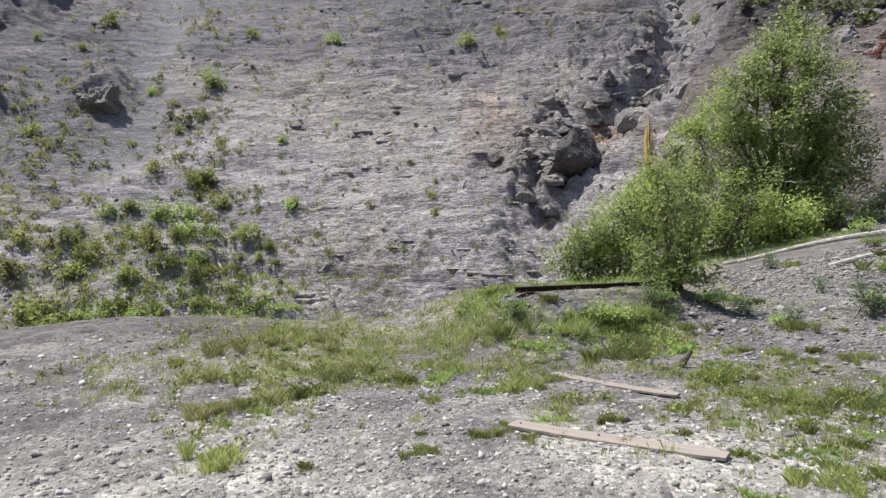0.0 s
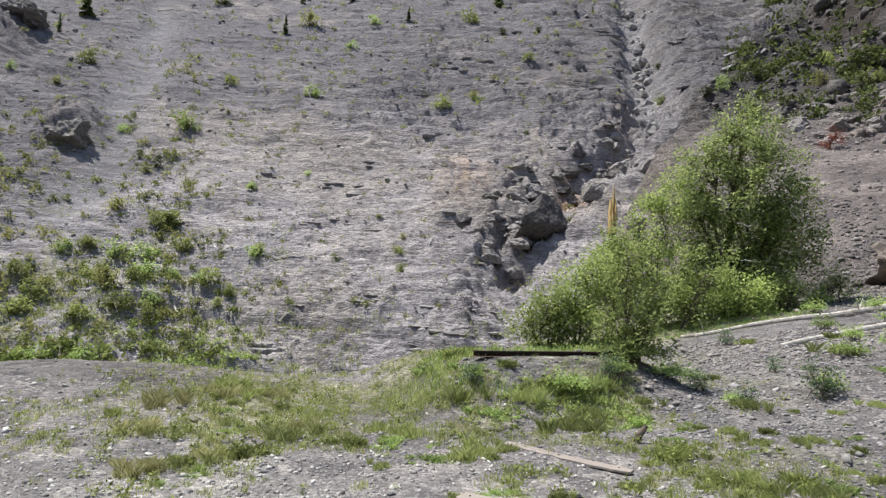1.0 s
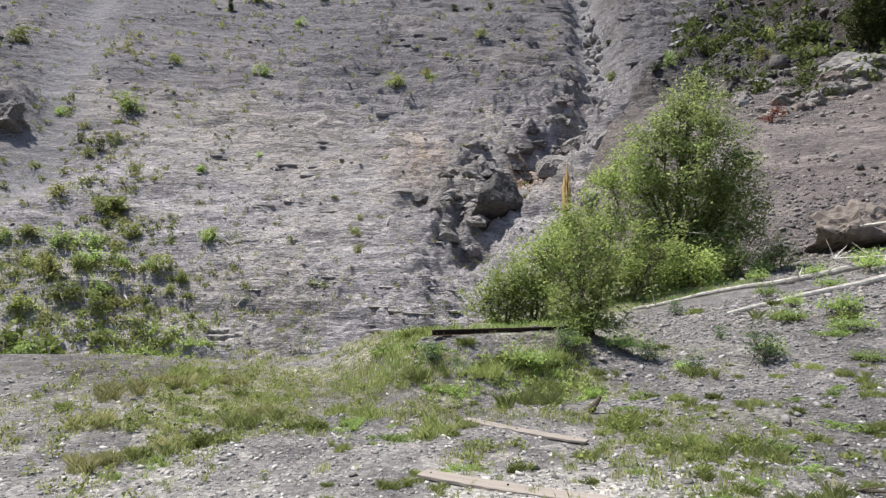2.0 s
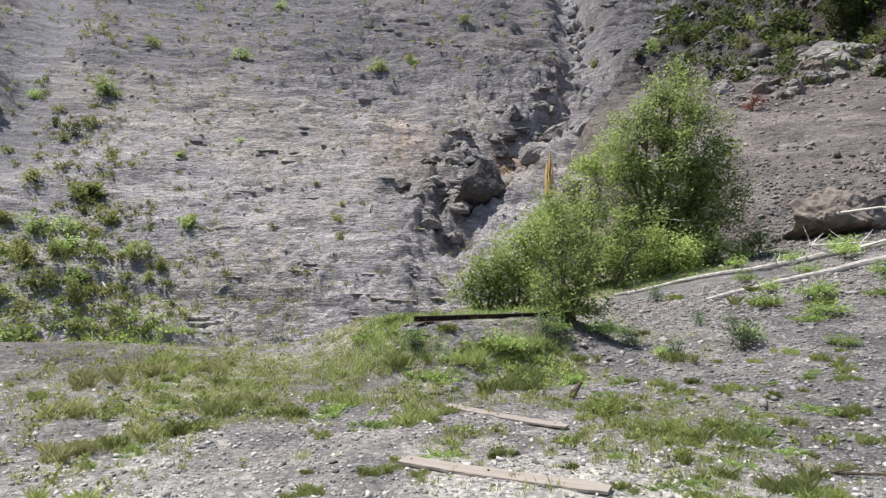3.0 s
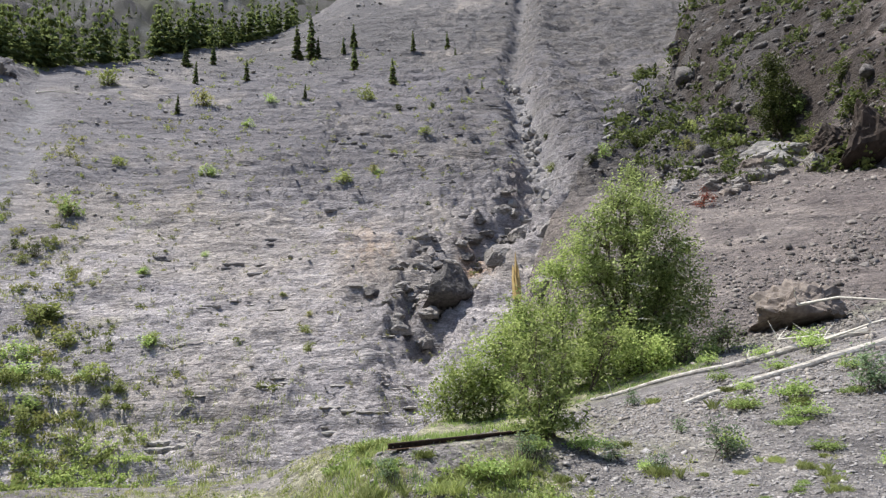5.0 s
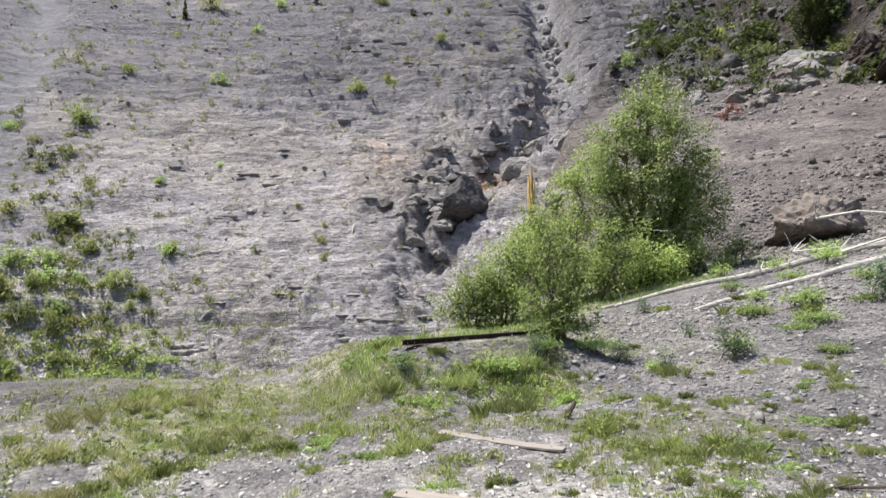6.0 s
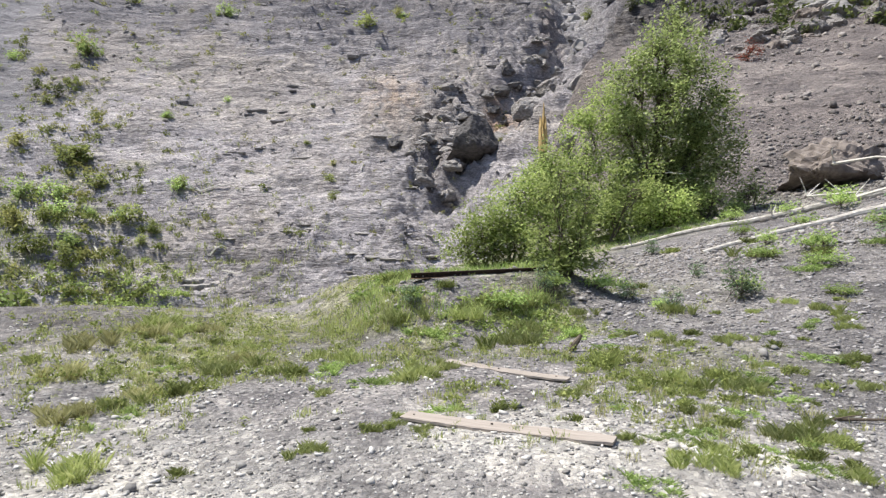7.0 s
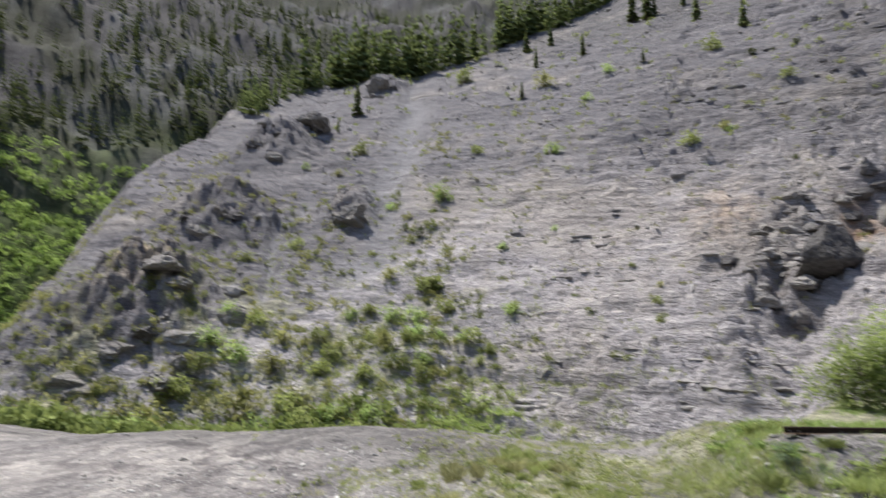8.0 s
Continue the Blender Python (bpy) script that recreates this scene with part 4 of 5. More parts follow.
# ---- trees and bushes ----
def leafy_thing(name, base, lobes, per_area, per_clump, spread, leaf, stems, label, category, mat, bark, seed, stem_r=0.06, group=""):
    """A many-stemmed tree or bush: stems and limbs that reach to leaf clumps inside uneven lobes (x, y, z, r from the base)."""
    g = random.Random(seed)
    ob = thing(name, pose(*base), label, category, group)
    centres = []
    for lx, ly, lz, r in lobes:
        for _ in range(max(3, int(per_area * r * r))):
            d = Vector((g.gauss(0, 1), g.gauss(0, 1), g.gauss(0, 1))).normalized() * r * g.uniform(0.3, 1.28)
            centres.append(Vector((lx + d.x, ly + d.y, max(0.15, lz + d.z))))
    for k in range(stems):
        foot = Vector((g.uniform(-0.25, 0.25), g.uniform(-0.2, 0.2), -0.1))
        lx, ly, lz, r = lobes[k % len(lobes)]
        tip = Vector((lx, ly, lz))
        bm = bmesh.new()
        line = bent(foot, tip, 5, 0.05 * tip.length, seed + k)
        tube(bm, line, [stem_r * (1 - 0.16 * i) for i in range(6)], 6)
        part("trunk" if k == 0 else "stem", bm, bark, ob)
        bm = bmesh.new()
        near = sorted(centres, key=lambda c: (c - tip).length)[:14]
        for j, c in enumerate(near):
            p = line[3 + j % 3]
            tube(bm, bent(p, c, 3, 0.05 * (c - p).length, seed + 31 * k + j), [stem_r * 0.35, stem_r * 0.25, stem_r * 0.15, stem_r * 0.05], 4)
        part("limb", bm, bark, ob)
    v, f = leaves_at(np.array([tuple(c) for c in centres]), per_clump, spread, leaf, (1, 1, 0.9))
    part_mesh("crown", big_mesh("crown", v, f, mat), ob, "")
    return ob


TX, TY = 6.5, 21.6
TZ = rise(TX, TY)
LOBES = [(7.35, 8.0, 0.6), (6.75, 7.2, 0.8), (7.7, 6.9, 0.85), (5.8, 6.3, 0.9), (6.9, 5.9, 1.1), (8.3, 5.6, 0.95), (5.3, 5.0, 0.9), (6.6, 4.3, 1.3),
         (8.2, 4.1, 1.05), (9.0, 3.6, 0.45), (5.3, 3.5, 1.0), (6.6, 2.7, 1.2), (7.6, 2.6, 0.9), (5.2, 2.2, 0.9), (6.0, 1.7, 0.9), (7.1, 1.7, 0.95), (8.1, 2.3, 0.85), (8.2, 1.6, 0.6), (8.7, 3.0, 0.5), (4.9, 1.5, 0.8), (7.4, 3.4, 1.0), (8.1, 3.1, 0.9), (7.0, 2.2, 1.0), (8.0, 4.8, 0.8)]
POPLAR = leafy_thing("poplar_tree", (TX, TY, TZ), [(x - TX, 0.25 * math.sin(7 * x), z - TZ, r) for x, z, r in LOBES], 24, 100, 0.21, 0.12, 9,
            "green many-stemmed poplar tree beside the gully", "tree", M_LEAF, M_DARKBARK, 3, 0.09)
for k in range(12):
    g = random.Random(900 + k)
    bm = bmesh.new()
    lx, lz, lr = LOBES[k % len(LOBES)]
    p0 = Vector((lx - TX + g.uniform(-0.4, 0.4), -lr * 0.9 - 0.1, lz - TZ + g.uniform(-0.3, 0.3)))
    p1 = p0 + Vector((g.uniform(-0.7, 0.7), g.uniform(-0.35, -0.05), g.uniform(-0.15, 0.4)))
    tube(bm, bent(p0, p1, 4, 0.05, 900 + k), [0.018, 0.015, 0.011, 0.008, 0.003], 5)
    part("dead_twig", bm, M_DEADWOOD, POPLAR, "bleached bare twig")
for i, (bx, by, bs, lobes) in enumerate([
        (0.5, 18.8, 1.0, [(-0.5, 0, 0.6, 0.6), (0.1, 0, 1.2, 0.8), (0.6, 0.1, 0.8, 0.8), (-0.1, 0.2, 0.5, 0.7)]),
        (1.6, 19.2, 1.0, [(-0.4, 0, 1.5, 0.8), (0.3, 0, 2.2, 0.8), (0.5, 0.1, 1.0, 0.8), (0.0, -0.3, 0.6, 0.8)]),
        (2.5, 20.2, 1.0, [(-0.3, 0, 2.0, 0.9), (0.4, 0, 2.5, 0.8), (0.6, 0, 1.2, 0.9), (0.3, 0.3, 3.1, 0.5)]),
        (3.7, 20.6, 1.0, [(-0.2, 0, 1.8, 1.0), (0.3, 0, 3.0, 0.8), (0.6, 0.1, 3.9, 0.6), (0.5, -0.2, 0.9, 0.9), (0.0, 0.2, 4.1, 0.5), (1.1, 0.2, 4.6, 0.6)]),
        (4.6, 19.0, 1.0, [(0, 0, 0.8, 0.8), (0.6, 0, 1.6, 0.8)]),
        (6.2, 19.8, 1.0, [(-0.5, 0, 0.5, 0.6), (0.2, 0, 0.8, 0.65), (0.7, 0, 0.4, 0.5)]),
        (7.9, 20.4, 1.0, [(-0.4, 0, 0.5, 0.5), (0.3, 0, 0.7, 0.45)]),
        (9.5, 21.2, 1.0, [(0, 0, 0.5, 0.55), (0.3, 0, 0.9, 0.4)])]):
    leafy_thing("willow_bush", (bx, by, rise(bx, by)), lobes, 40, 62, 0.18, 0.11, 4, "bright green leafy willow bush", "bush", M_WILLOW, M_DARKBARK, 40 + i, 0.035, "bushes round the tree")
leafy_thing("sapling", (1.52, 9.05, rise(1.52, 9.05)), [(-0.35, 0, 0.5, 0.28), (-0.12, 0, 0.85, 0.3), (-0.22, 0, 1.2, 0.22), (0.1, 0, 0.45, 0.3), (0.22, 0, 0.8, 0.24),
            (0.0, 0.05, 0.2, 0.3), (-0.1, 0, 1.5, 0.14), (0.3, 0, 1.15, 0.15), (-0.25, -0.05, 0.15, 0.28), (0.25, 0, 0.18, 0.26), (0.0, -0.12, 0.1, 0.26)], 300, 20, 0.06, 0.06, 8, "thin twiggy young willow beside the steel rail", "sapling", M_WILLOW, M_DARKBARK, 61, 0.014)


def broken_trunk():
    x, y = 3.85, 30.0
    z = rise(x, y, 0.3)
    top = 7.3 - z
    ob = thing("broken_trunk", pose(x, y, z), "snapped tree trunk with splintered yellow wood", "dead tree")
    bm = bmesh.new()
    tube(bm, [(0, 0, 0), (0.05, 0, top * 0.4), (0.0, 0, top * 0.72)], [0.24, 0.2, 0.17], 10)
    part("trunk", bm, M_DARKBARK, ob)
    g = random.Random(5)
    for k in range(9):
        bm = bmesh.new()
        a = k * 0.7
        p = Vector((0.10 * math.cos(a), 0.10 * math.sin(a), top * 0.66))
        e = Vector((0.12 * math.cos(a) + g.uniform(-0.1, 0.1), 0.1 * math.sin(a), top * (0.98 if k == 2 else g.uniform(0.74, 0.9))))
        tube(bm, [p, p.lerp(e, 0.6), e], [0.12, 0.09, 0.008], 4)
        part("splinter", bm, M_SPLIT, ob, "yellow splinter of raw wood")


broken_trunk()


def pine_mesh(seed, tiers=15, sprays=9):
    """Crown of a slim conifer one metre high: drooping sprays round the stem, with uneven gaps."""
    g = np.random.default_rng(seed)
    vs, fs = [], []
    for t in range(tiers):
        u = (t + g.uniform(0, 0.6)) / tiers
        z = 0.1 + 0.9 * u
        reach = 0.17 * (1 - u) ** 0.8 * g.uniform(0.7, 1.15) + 0.015
        for k in range(sprays):
            a = g.uniform(0, 2 * math.pi)
            L = reach * g.uniform(0.6, 1.15)
            w = L * 0.34
            d, s = np.array([math.cos(a), math.sin(a), 0]), np.array([-math.sin(a), math.cos(a), 0])
            o = np.array([0, 0, z])
            i = len(vs)
            vs += [o, o + d * L * 0.55 + s * w + (0, 0, -0.02), o + d * L + (0, 0, -0.05 * g.uniform(0.2, 1.4)), o + d * L * 0.55 - s * w + (0, 0, -0.02), o + d * L * 0.5 + (0, 0, 0.022)]
            fs += [(i, i + 1, i + 4), (i + 1, i + 2, i + 4), (i + 2, i + 3, i + 4), (i + 3, i, i + 4)]
    return np.array(vs), np.array(fs)


PINES = []
for seed in (1, 2, 3):
    v, f = pine_mesh(seed)
    PINES.append((v, f))


def pine(x, y, h, k):
    ob = thing("pine_tree", pose(x, y, rise(x, y, 0.3)) @ Matrix.Rotation(k * 1.7, 4, 'Z') @ Matrix.Diagonal((h, h, h, 1)),
               "slender dark green pine on the rock slope" if h > 6 else "small stunted pine on the rock slope", "pine", "pines on the slope")
    bm = bmesh.new()
    tube(bm, [(0, 0, 0), (0.005, 0, 0.5), (0, 0, 0.97)], [0.022, 0.014, 0.004], 6)
    part("trunk", bm, M_DARKBARK, ob)
    part_mesh("crown", PINE_MESHES[k % 3], ob)


PINE_MESHES = [big_mesh("crown", v, f, M_PINE) for v, f in PINES]
PINE_PLACES = [(-42, 183, 13), (-38.3, 187, 17), (-21.7, 168, 10), (-9.4, 150, 8), (-4.8, 191, 8), (-28.4, 192, 7), (-48.9, 154, 7), (-59.7, 147, 7), (-53.6, 123, 5),
               (6.9, 193, 6.5), (12.7, 138, 3.5), (9, 185, 4.3), (-25.5, 197, 10), (-36, 187, 9), (-29.3, 136, 4), (-89.9, 109, 9.5), (-85.2, 97, 4), (-64, 170, 8), (-70, 165, 9)]
for i, (px, py, ph) in enumerate(PINE_PLACES):
    pine(px, py, ph, i)


def wood(name, x, y, h, label):
    z = land(x, y)[0] - 0.4
    vs, fs, off = [], [], 0
    for s in range(3):
        sel = np.arange(len(x)) % 3 == s
        lv, lf = pine_mesh(10 + s, 7, 7)
        n = int(sel.sum())
        sc = h[sel, None] * np.array([0.75, 0.75, 1.0]) * rng.uniform(0.85, 1.15, (n, 1))
        v, f = many(lv, lf, np.stack([x[sel], y[sel], z[sel]], 1), turns(n, 0.03), sc)
        vs.append(v), fs.append(f + off)
        off += len(v)
    return tagged(new(name, big_mesh(name, np.concatenate(vs), np.concatenate(fs), M_PINE)), label, "woods", kind="stuff")


# the dense wood along the crest, and the far woods on the mountain
n = 330
u = rng.uniform(0, 1, n)
cx = -125 + 68 * u + rng.normal(0, 3, n)
cy = np.interp(cx, [-130, -96, -69, -45], [132, 156, 214, 290]) - 7 + 20 * rng.uniform(0, 1, n) ** 1.2
ey = rng.uniform(100, 132, 70)
cx = np.concatenate([cx, np.interp(ey, [62, 74, 94, 116, 132], [-103, -109, -119, -132, -132]) + rng.uniform(0, 9, 70)])
cy = np.concatenate([cy, ey])
gap = fbm(cx * 0.09, cy * 0.09, 191, 2) > -0.7
wood("ridge_wood", cx[gap], cy[gap], rng.uniform(8, 23, gap.sum()) * np.where(np.arange(len(cx))[gap] < n, 1.0, 0.5), "dense dark pine wood along the ridge")
fx, fy = fan(7500, -76, -12, 185, 620)
keep = (fbm(fx * 0.012, fy * 0.012, 131, 3) + 0.3 * rng.normal(0, 1, len(fx)) > 0.0) & (land(fx, fy)[1] == 3) & (land(fx, fy)[0] > 74 + 8 * fbm(fx * 0.03, fy * 0.03, 133, 2))
wood("far_wood", fx[keep], fy[keep], rng.uniform(8, 17, keep.sum()), "far pine wood on the mountain side")


def shrub_mesh(seed, material, per=26, clumps=15):
    g = random.Random(seed)
    c = []
    for _ in range(clumps):
        a, r = g.uniform(0, 2 * math.pi), g.uniform(0, 0.4)
        c.append((r * math.cos(a), r * math.sin(a), g.uniform(0.1, 0.62) * (1.1 - r)))
    v, f = leaves_at(np.array(c), per, 0.085, 0.11, (1, 1, 1.2))
    return big_mesh("leaves", v, f, material)


SHRUB_RIDGE = shrub_mesh(210, M_JUNIPER)
SHRUB_MESHES = [shrub_mesh(200 + k, m) for k, m in enumerate((M_SHRUB, M_SHRUB, M_LEAFY, M_DRYSHRUB))]


def shrub(x, y, size, k, group, label):
    ob = thing("shrub", pose(x, y, rise(x, y, 0.04 * size), 0, 0, 73 * k) @ Matrix.Diagonal((size, size, size * (0.8 + 0.13 * (k % 4)), 1)), label, "shrub", group)
    part_mesh("leaves", SHRUB_RIDGE if "far bank" in group and k % 3 else SHRUB_MESHES[(k * 7 + k // 3) % 4], ob)
    bm = bmesh.new()
    for j in range(4):
        tube(bm, bent((0, 0, -0.05), (0.25 * math.cos(1.6 * j + k), 0.25 * math.sin(1.6 * j + k), 0.4), 2, 0.03, k + j), [0.02, 0.013, 0.005], 4)
    part("stem", bm, M_DARKBARK, ob)


SHRUBS_LOW = [(-36, 56.4, 3.7), (-41.3, 56.2, 2.6), (-34.5, 51.4, 2.6), (-37, 50.6, 2.6), (-57.8, 57.9, 3), (-60.5, 52, 2.6), (-71.9, 88.7, 4.4), (-46.7, 75.7, 2.5), (-25.4, 54.3, 2.2),
              (-31.1, 64.7, 1.3), (-12, 55.9, 1.3), (-11.3, 53.8, 1.3), (-48.3, 43.9, 3), (-44.2, 43, 2.5), (-51.3, 42.2, 2.7), (-40.9, 49, 1.8), (-39.6, 50.7, 2.4), (-38.9, 44.3, 2.7),
              (-41.5, 44.8, 2.2), (-34.6, 46.4, 2.4), (-28.5, 50.4, 1.6), (-30.9, 50.3, 1.6), (-32.2, 44.8, 2.5), (-29.5, 44.8, 2.2), (-34.4, 42.8, 2.5)]
SHRUBS_FOOT = [(-38.5, 41.7, 3.1), (-42.4, 40, 3.2), (-46, 39.3, 3.3), (-49.3, 38.7, 2.6), (-47.9, 36.5, 3.3), (-47.4, 33.6, 3.7), (-52.2, 25.2, 2.9), (-40.8, 35.4, 4.4), (-33.6, 38.4, 2.8),
               (-31.2, 39.3, 2.8), (-37.6, 37.5, 3.4), (-25.6, 48.3, 1.3), (-25.2, 49.6, 1.3), (-68.6, 78.5, 2.5), (-75.3, 77.3, 2), (-52.9, 72, 1.7), (-44, 64.8, 1.8), (-36.9, 47.6, 1.7),
               (-33, 47.7, 2.1), (-45, 30, 3.6), (-43, 27, 3.4), (-36, 33, 3.2), (-30, 36, 2.6), (-34, 35, 3.2)]
SHRUBS_HIGH = [(-13.5, 89.2, 3.9), (-9.4, 93.7, 2.3), (-34.5, 91.4, 3.3), (-46, 75.1, 3.7), (-36.4, 56.5, 3.7), (-32.5, 54.1, 2.6), (-25.2, 54.7, 1.9), (-50.5, 129, 5.6), (-36.3, 131.6, 3.8),
               (-37, 117.2, 3), (-14.7, 137.7, 5.6), (-76.8, 138.5, 6.4), (-15.5, 61.6, 0.9), (-12.2, 58.2, 1), (-31.3, 64.6, 1.2), (-26.4, 69.3, 1), (-1, 107.6, 3.2), (-48.9, 92.5, 2.8),
               (19.2, 96.2, 2.7), (27.8, 63.6, 2), (-33, 49.1, 2.7), (-30.5, 46.9, 2.6), (-27.6, 50.1, 2.4), (-25.3, 49.5, 1.5)]
SHRUBS_RIDGE = [(32, 55.5, 2.2), (24.6, 71, 2.6), (27.1, 72.1, 3), (18.9, 64.7, 2), (30.4, 74.3, 2.8), (17.4, 64.7, 1.6), (33.7, 74.8, 3.3), (31.3, 65.4, 2.1), (21.7, 109.6, 2.2), (-8.9, 93.4, 1.6),
                (-46.9, 67.3, 1.5), (-43.7, 66, 1.9), (-43.8, 68.3, 1.5), (-7, 129.4, 2.6), (0.6, 129.1, 2.1), (-11.2, 83.7, 1.1), (-0.9, 79.6, 1.2), (34.5, 68, 4.6), (35.4, 53.7, 4), (33.3, 46, 3.3), (36, 57, 3), (38, 60, 3.5), (37, 50, 3), (30, 60, 2.4), (33, 64, 2.8), (39, 54, 3)]
for grp, lab, rows in (("shrubs on the slope", "olive green shrub rooted in the rock slope", SHRUBS_LOW), ("shrubs at the slope foot", "bushy green shrub at the foot of the slope", SHRUBS_FOOT),
                       ("shrubs on the slope", "small green shrub high on the rock slope", SHRUBS_HIGH), ("shrubs on the far bank", "green shrub on the broken rock bank", SHRUBS_RIDGE)):
    for i, (sx, sy, ss) in enumerate(rows):
        shrub(sx, sy, ss, i, grp, lab)
leafy_thing("conifer_tree", (36.3, 60.5, rise(36.3, 60.5, 0.2)), [(0, 0, 2, 1.6), (-0.8, 0, 4, 1.8), (0.8, 0, 5, 1.9), (0, 0, 7, 1.6), (1.5, 0, 3, 1.6), (0.5, 0, 8.8, 1.0)], 12, 60, 0.3, 0.26, 4,
            "dark green juniper tree on the rock bank", "tree", M_JUNIPER, M_DARKBARK, 71, 0.12)
leafy_thing("conifer_tree", (37.6, 44.2, 19.0), [(0, 0, 1.5, 1.4), (-0.6, 0, 3.5, 1.5), (0.6, 0, 5, 1.5), (0, 0, 6.6, 1.2)], 12, 60, 0.3, 0.24, 4,
            "green fir tree on the shaded bank", "tree", M_JUNIPER, M_DARKBARK, 72, 0.12)
leafy_thing("red_bush", (19.8, 43.8, rise(19.8, 43.8)), [(0, 0, 0.6, 0.6), (0.4, 0, 1.1, 0.5), (-0.4, 0, 0.4, 0.5)], 30, 30, 0.15, 0.11, 5, "dead rust-red bush at the head of the scree", "bush", M_RED, M_DARKBARK, 73, 0.03)


# ---- weeds and grass ----
def clump_mesh(seed, blades, height, lean, width, material, broad=False):
    """A tuft one metre wide: blades that lean out, or broad low leaves."""
    g = np.random.default_rng(seed)
    # several small tufts of unequal height, loosely grouped
    tx, ty, th = g.normal(0, 0.26, 13), g.normal(0, 0.26, 13), g.uniform(0.35, 1.15, 13)
    pick = g.integers(0, 13, blades)
    pos = np.stack([tx[pick] + g.normal(0, 0.075, blades), ty[pick] + g.normal(0, 0.075, blades), np.zeros(blades)], 1)
    a = g.uniform(0, 2 * math.pi, blades)
    h = height * g.uniform(0.3, 1.2, blades) * th[pick]
    head = a - math.pi / 2 + g.normal(0, 1.3, blades)
    c, s, o, i = np.cos(head), np.sin(head), np.zeros(blades), np.ones(blades)
    rot = np.stack([c, -s, o, s, c, o, o, o, i], 1).reshape(-1, 3, 3)
    sc = np.stack([np.full(blades, width) * g.uniform(0.6, 1.4, blades), lean * h * g.uniform(0.1, 1.6, blades), h], 1)
    v, f = many(BLADE_V, BLADE_F, pos, rot, sc)
    if broad:
        lv, lf = many(LEAF_V, LEAF_F, pos + np.stack([o, o, h * g.uniform(0.2, 1, blades)], 1), turns(blades, 0.8), np.full((blades, 3), width * 7) * g.uniform(0.6, 1.4, (blades, 1)))
        v, f = np.concatenate([v, lv]), np.concatenate([f, lf + len(v)])
    return big_mesh("leaves", v, f, material)


WEED_MESHES = [clump_mesh(300, 420, 0.26, 1.0, 0.009, M_SHRUB, True), clump_mesh(301, 1000, 0.34, 0.8, 0.006, M_GRASS), clump_mesh(302, 420, 0.2, 1.1, 0.010, M_LEAFY, True), clump_mesh(303, 1000, 0.32, 0.8, 0.006, M_DRY)]


def weed(x, y, size, k, kind):
    names = ("weed_clump", "grass_tuft", "weed_clump", "grass_tuft")
    labels = ("green broad-leaved weed clump growing in gravel", "green grass tuft growing in gravel", "low bright green weed clump in gravel", "yellowish dry grass tuft in gravel")
    ob = new(names[kind], WEED_MESHES[kind])
    ob.matrix_basis = pose(x, y, rise(x, y, 0.01), 0, 0, 61 * k) @ Matrix.Diagonal((size * 1.15, size * 0.9, size, 1))
    tagged(ob, labels[kind], "weed" if kind in (0, 2) else "grass", "weeds and tufts on the gravel")


WEEDS_RISE = [(2.2, 5.36, 0.32), (2.47, 5.25, 0.32), (1.56, 4.56, 0.18), (1.97, 4.02, 0.29), (1.97, 3.64, 0.21), (3.14, 5.74, 0.24), (3.36, 5.58, 0.21), (1.82, 5.45, 0.24), (5.38, 9.66, 0.46), (4.9, 8.9, 0.42),
              (4.6, 7.88, 0.18), (4.99, 10.4, 0.48), (5.66, 12.5, 0.38), (1.29, 7.44, 0.48), (1.26, 5.99, 0.5), (0.75, 4.88, 0.18), (0.71, 4.19, 0.14), (0.89, 3.3, 0.22), (1.59, 4.18, 0.16), (2.73, 8.24, 0.32),
              (4.48, 13.7, 0.53), (6.27, 9.58, 0.53), (2.76, 9.8, 0.28), (2.3, 5.05, 0.3), (2.05, 4.8, 0.2), (2.1, 3.9, 0.22)]
WEEDS_FLAT = [(0.69, 6.86, 0.47), (0.31, 7.87, 0.43), (-0.67, 7.76, 0.43), (0.61, 7.95, 0.34), (-0.54, 5.47, 0.35), (-0.26, 5.46, 0.15), (-0.77, 5.4, 0.3), (-0.29, 4.18, 0.13), (1.4, 8.12, 0.23), (1.13, 8.16, 0.19),
              (-1.33, 6.01, 0.34), (-1.2, 6.32, 0.3), (0.27, 7.75, 0.3), (-0.96, 8.4, 0.47), (-0.4, 7.0, 0.4), (-0.1, 7.4, 0.4), (0.9, 8.1, 0.34), (0.45, 7.6, 0.36), (-1.3, 8.3, 0.3), (0.75, 7.5, 0.3), (-0.9, 7.4, 0.34), (-0.3, 7.9, 0.3)]
WEEDS_BERM = [(-3.92, 6.31, 0.38), (-3.79, 7.84, 0.4), (-2.43, 5.17, 0.37), (-3.57, 5.38, 0.3), (-2.94, 4.42, 0.29), (-2.2, 3.36, 0.3), (-4.07, 5.72, 0.23), (-3.25, 7.64, 0.27), (-3.68, 7.13, 0.37),
              (-2.43, 5.76, 0.34), (-1.66, 5.74, 0.33), (-2.32, 6.2, 0.24), (-2.69, 5.03, 0.21), (-3.4, 7.5, 0.3), (-2.9, 7.0, 0.25)]
for rows, kinds in ((WEEDS_RISE, (0, 2, 0, 1)), (WEEDS_FLAT, (1, 0, 2, 1)), (WEEDS_BERM, (3, 1, 0, 3))):
    for i, (sx, sy, ss) in enumerate(rows):
        weed(sx, sy, min(ss, 0.42) * 1.1, i, kinds[i % 4])
wr = random.Random(55)
for i in range(130):
    wy = wr.uniform(3.4, 7.8)
    wx = wr.uniform(0.9, 0.62 * wy) if i < 95 else wr.uniform(-0.7 * wy, 0.3)
    weed(wx, wy, wr.uniform(0.10, 0.24), i + 100, (0, 2, 0, 1)[i % 4])
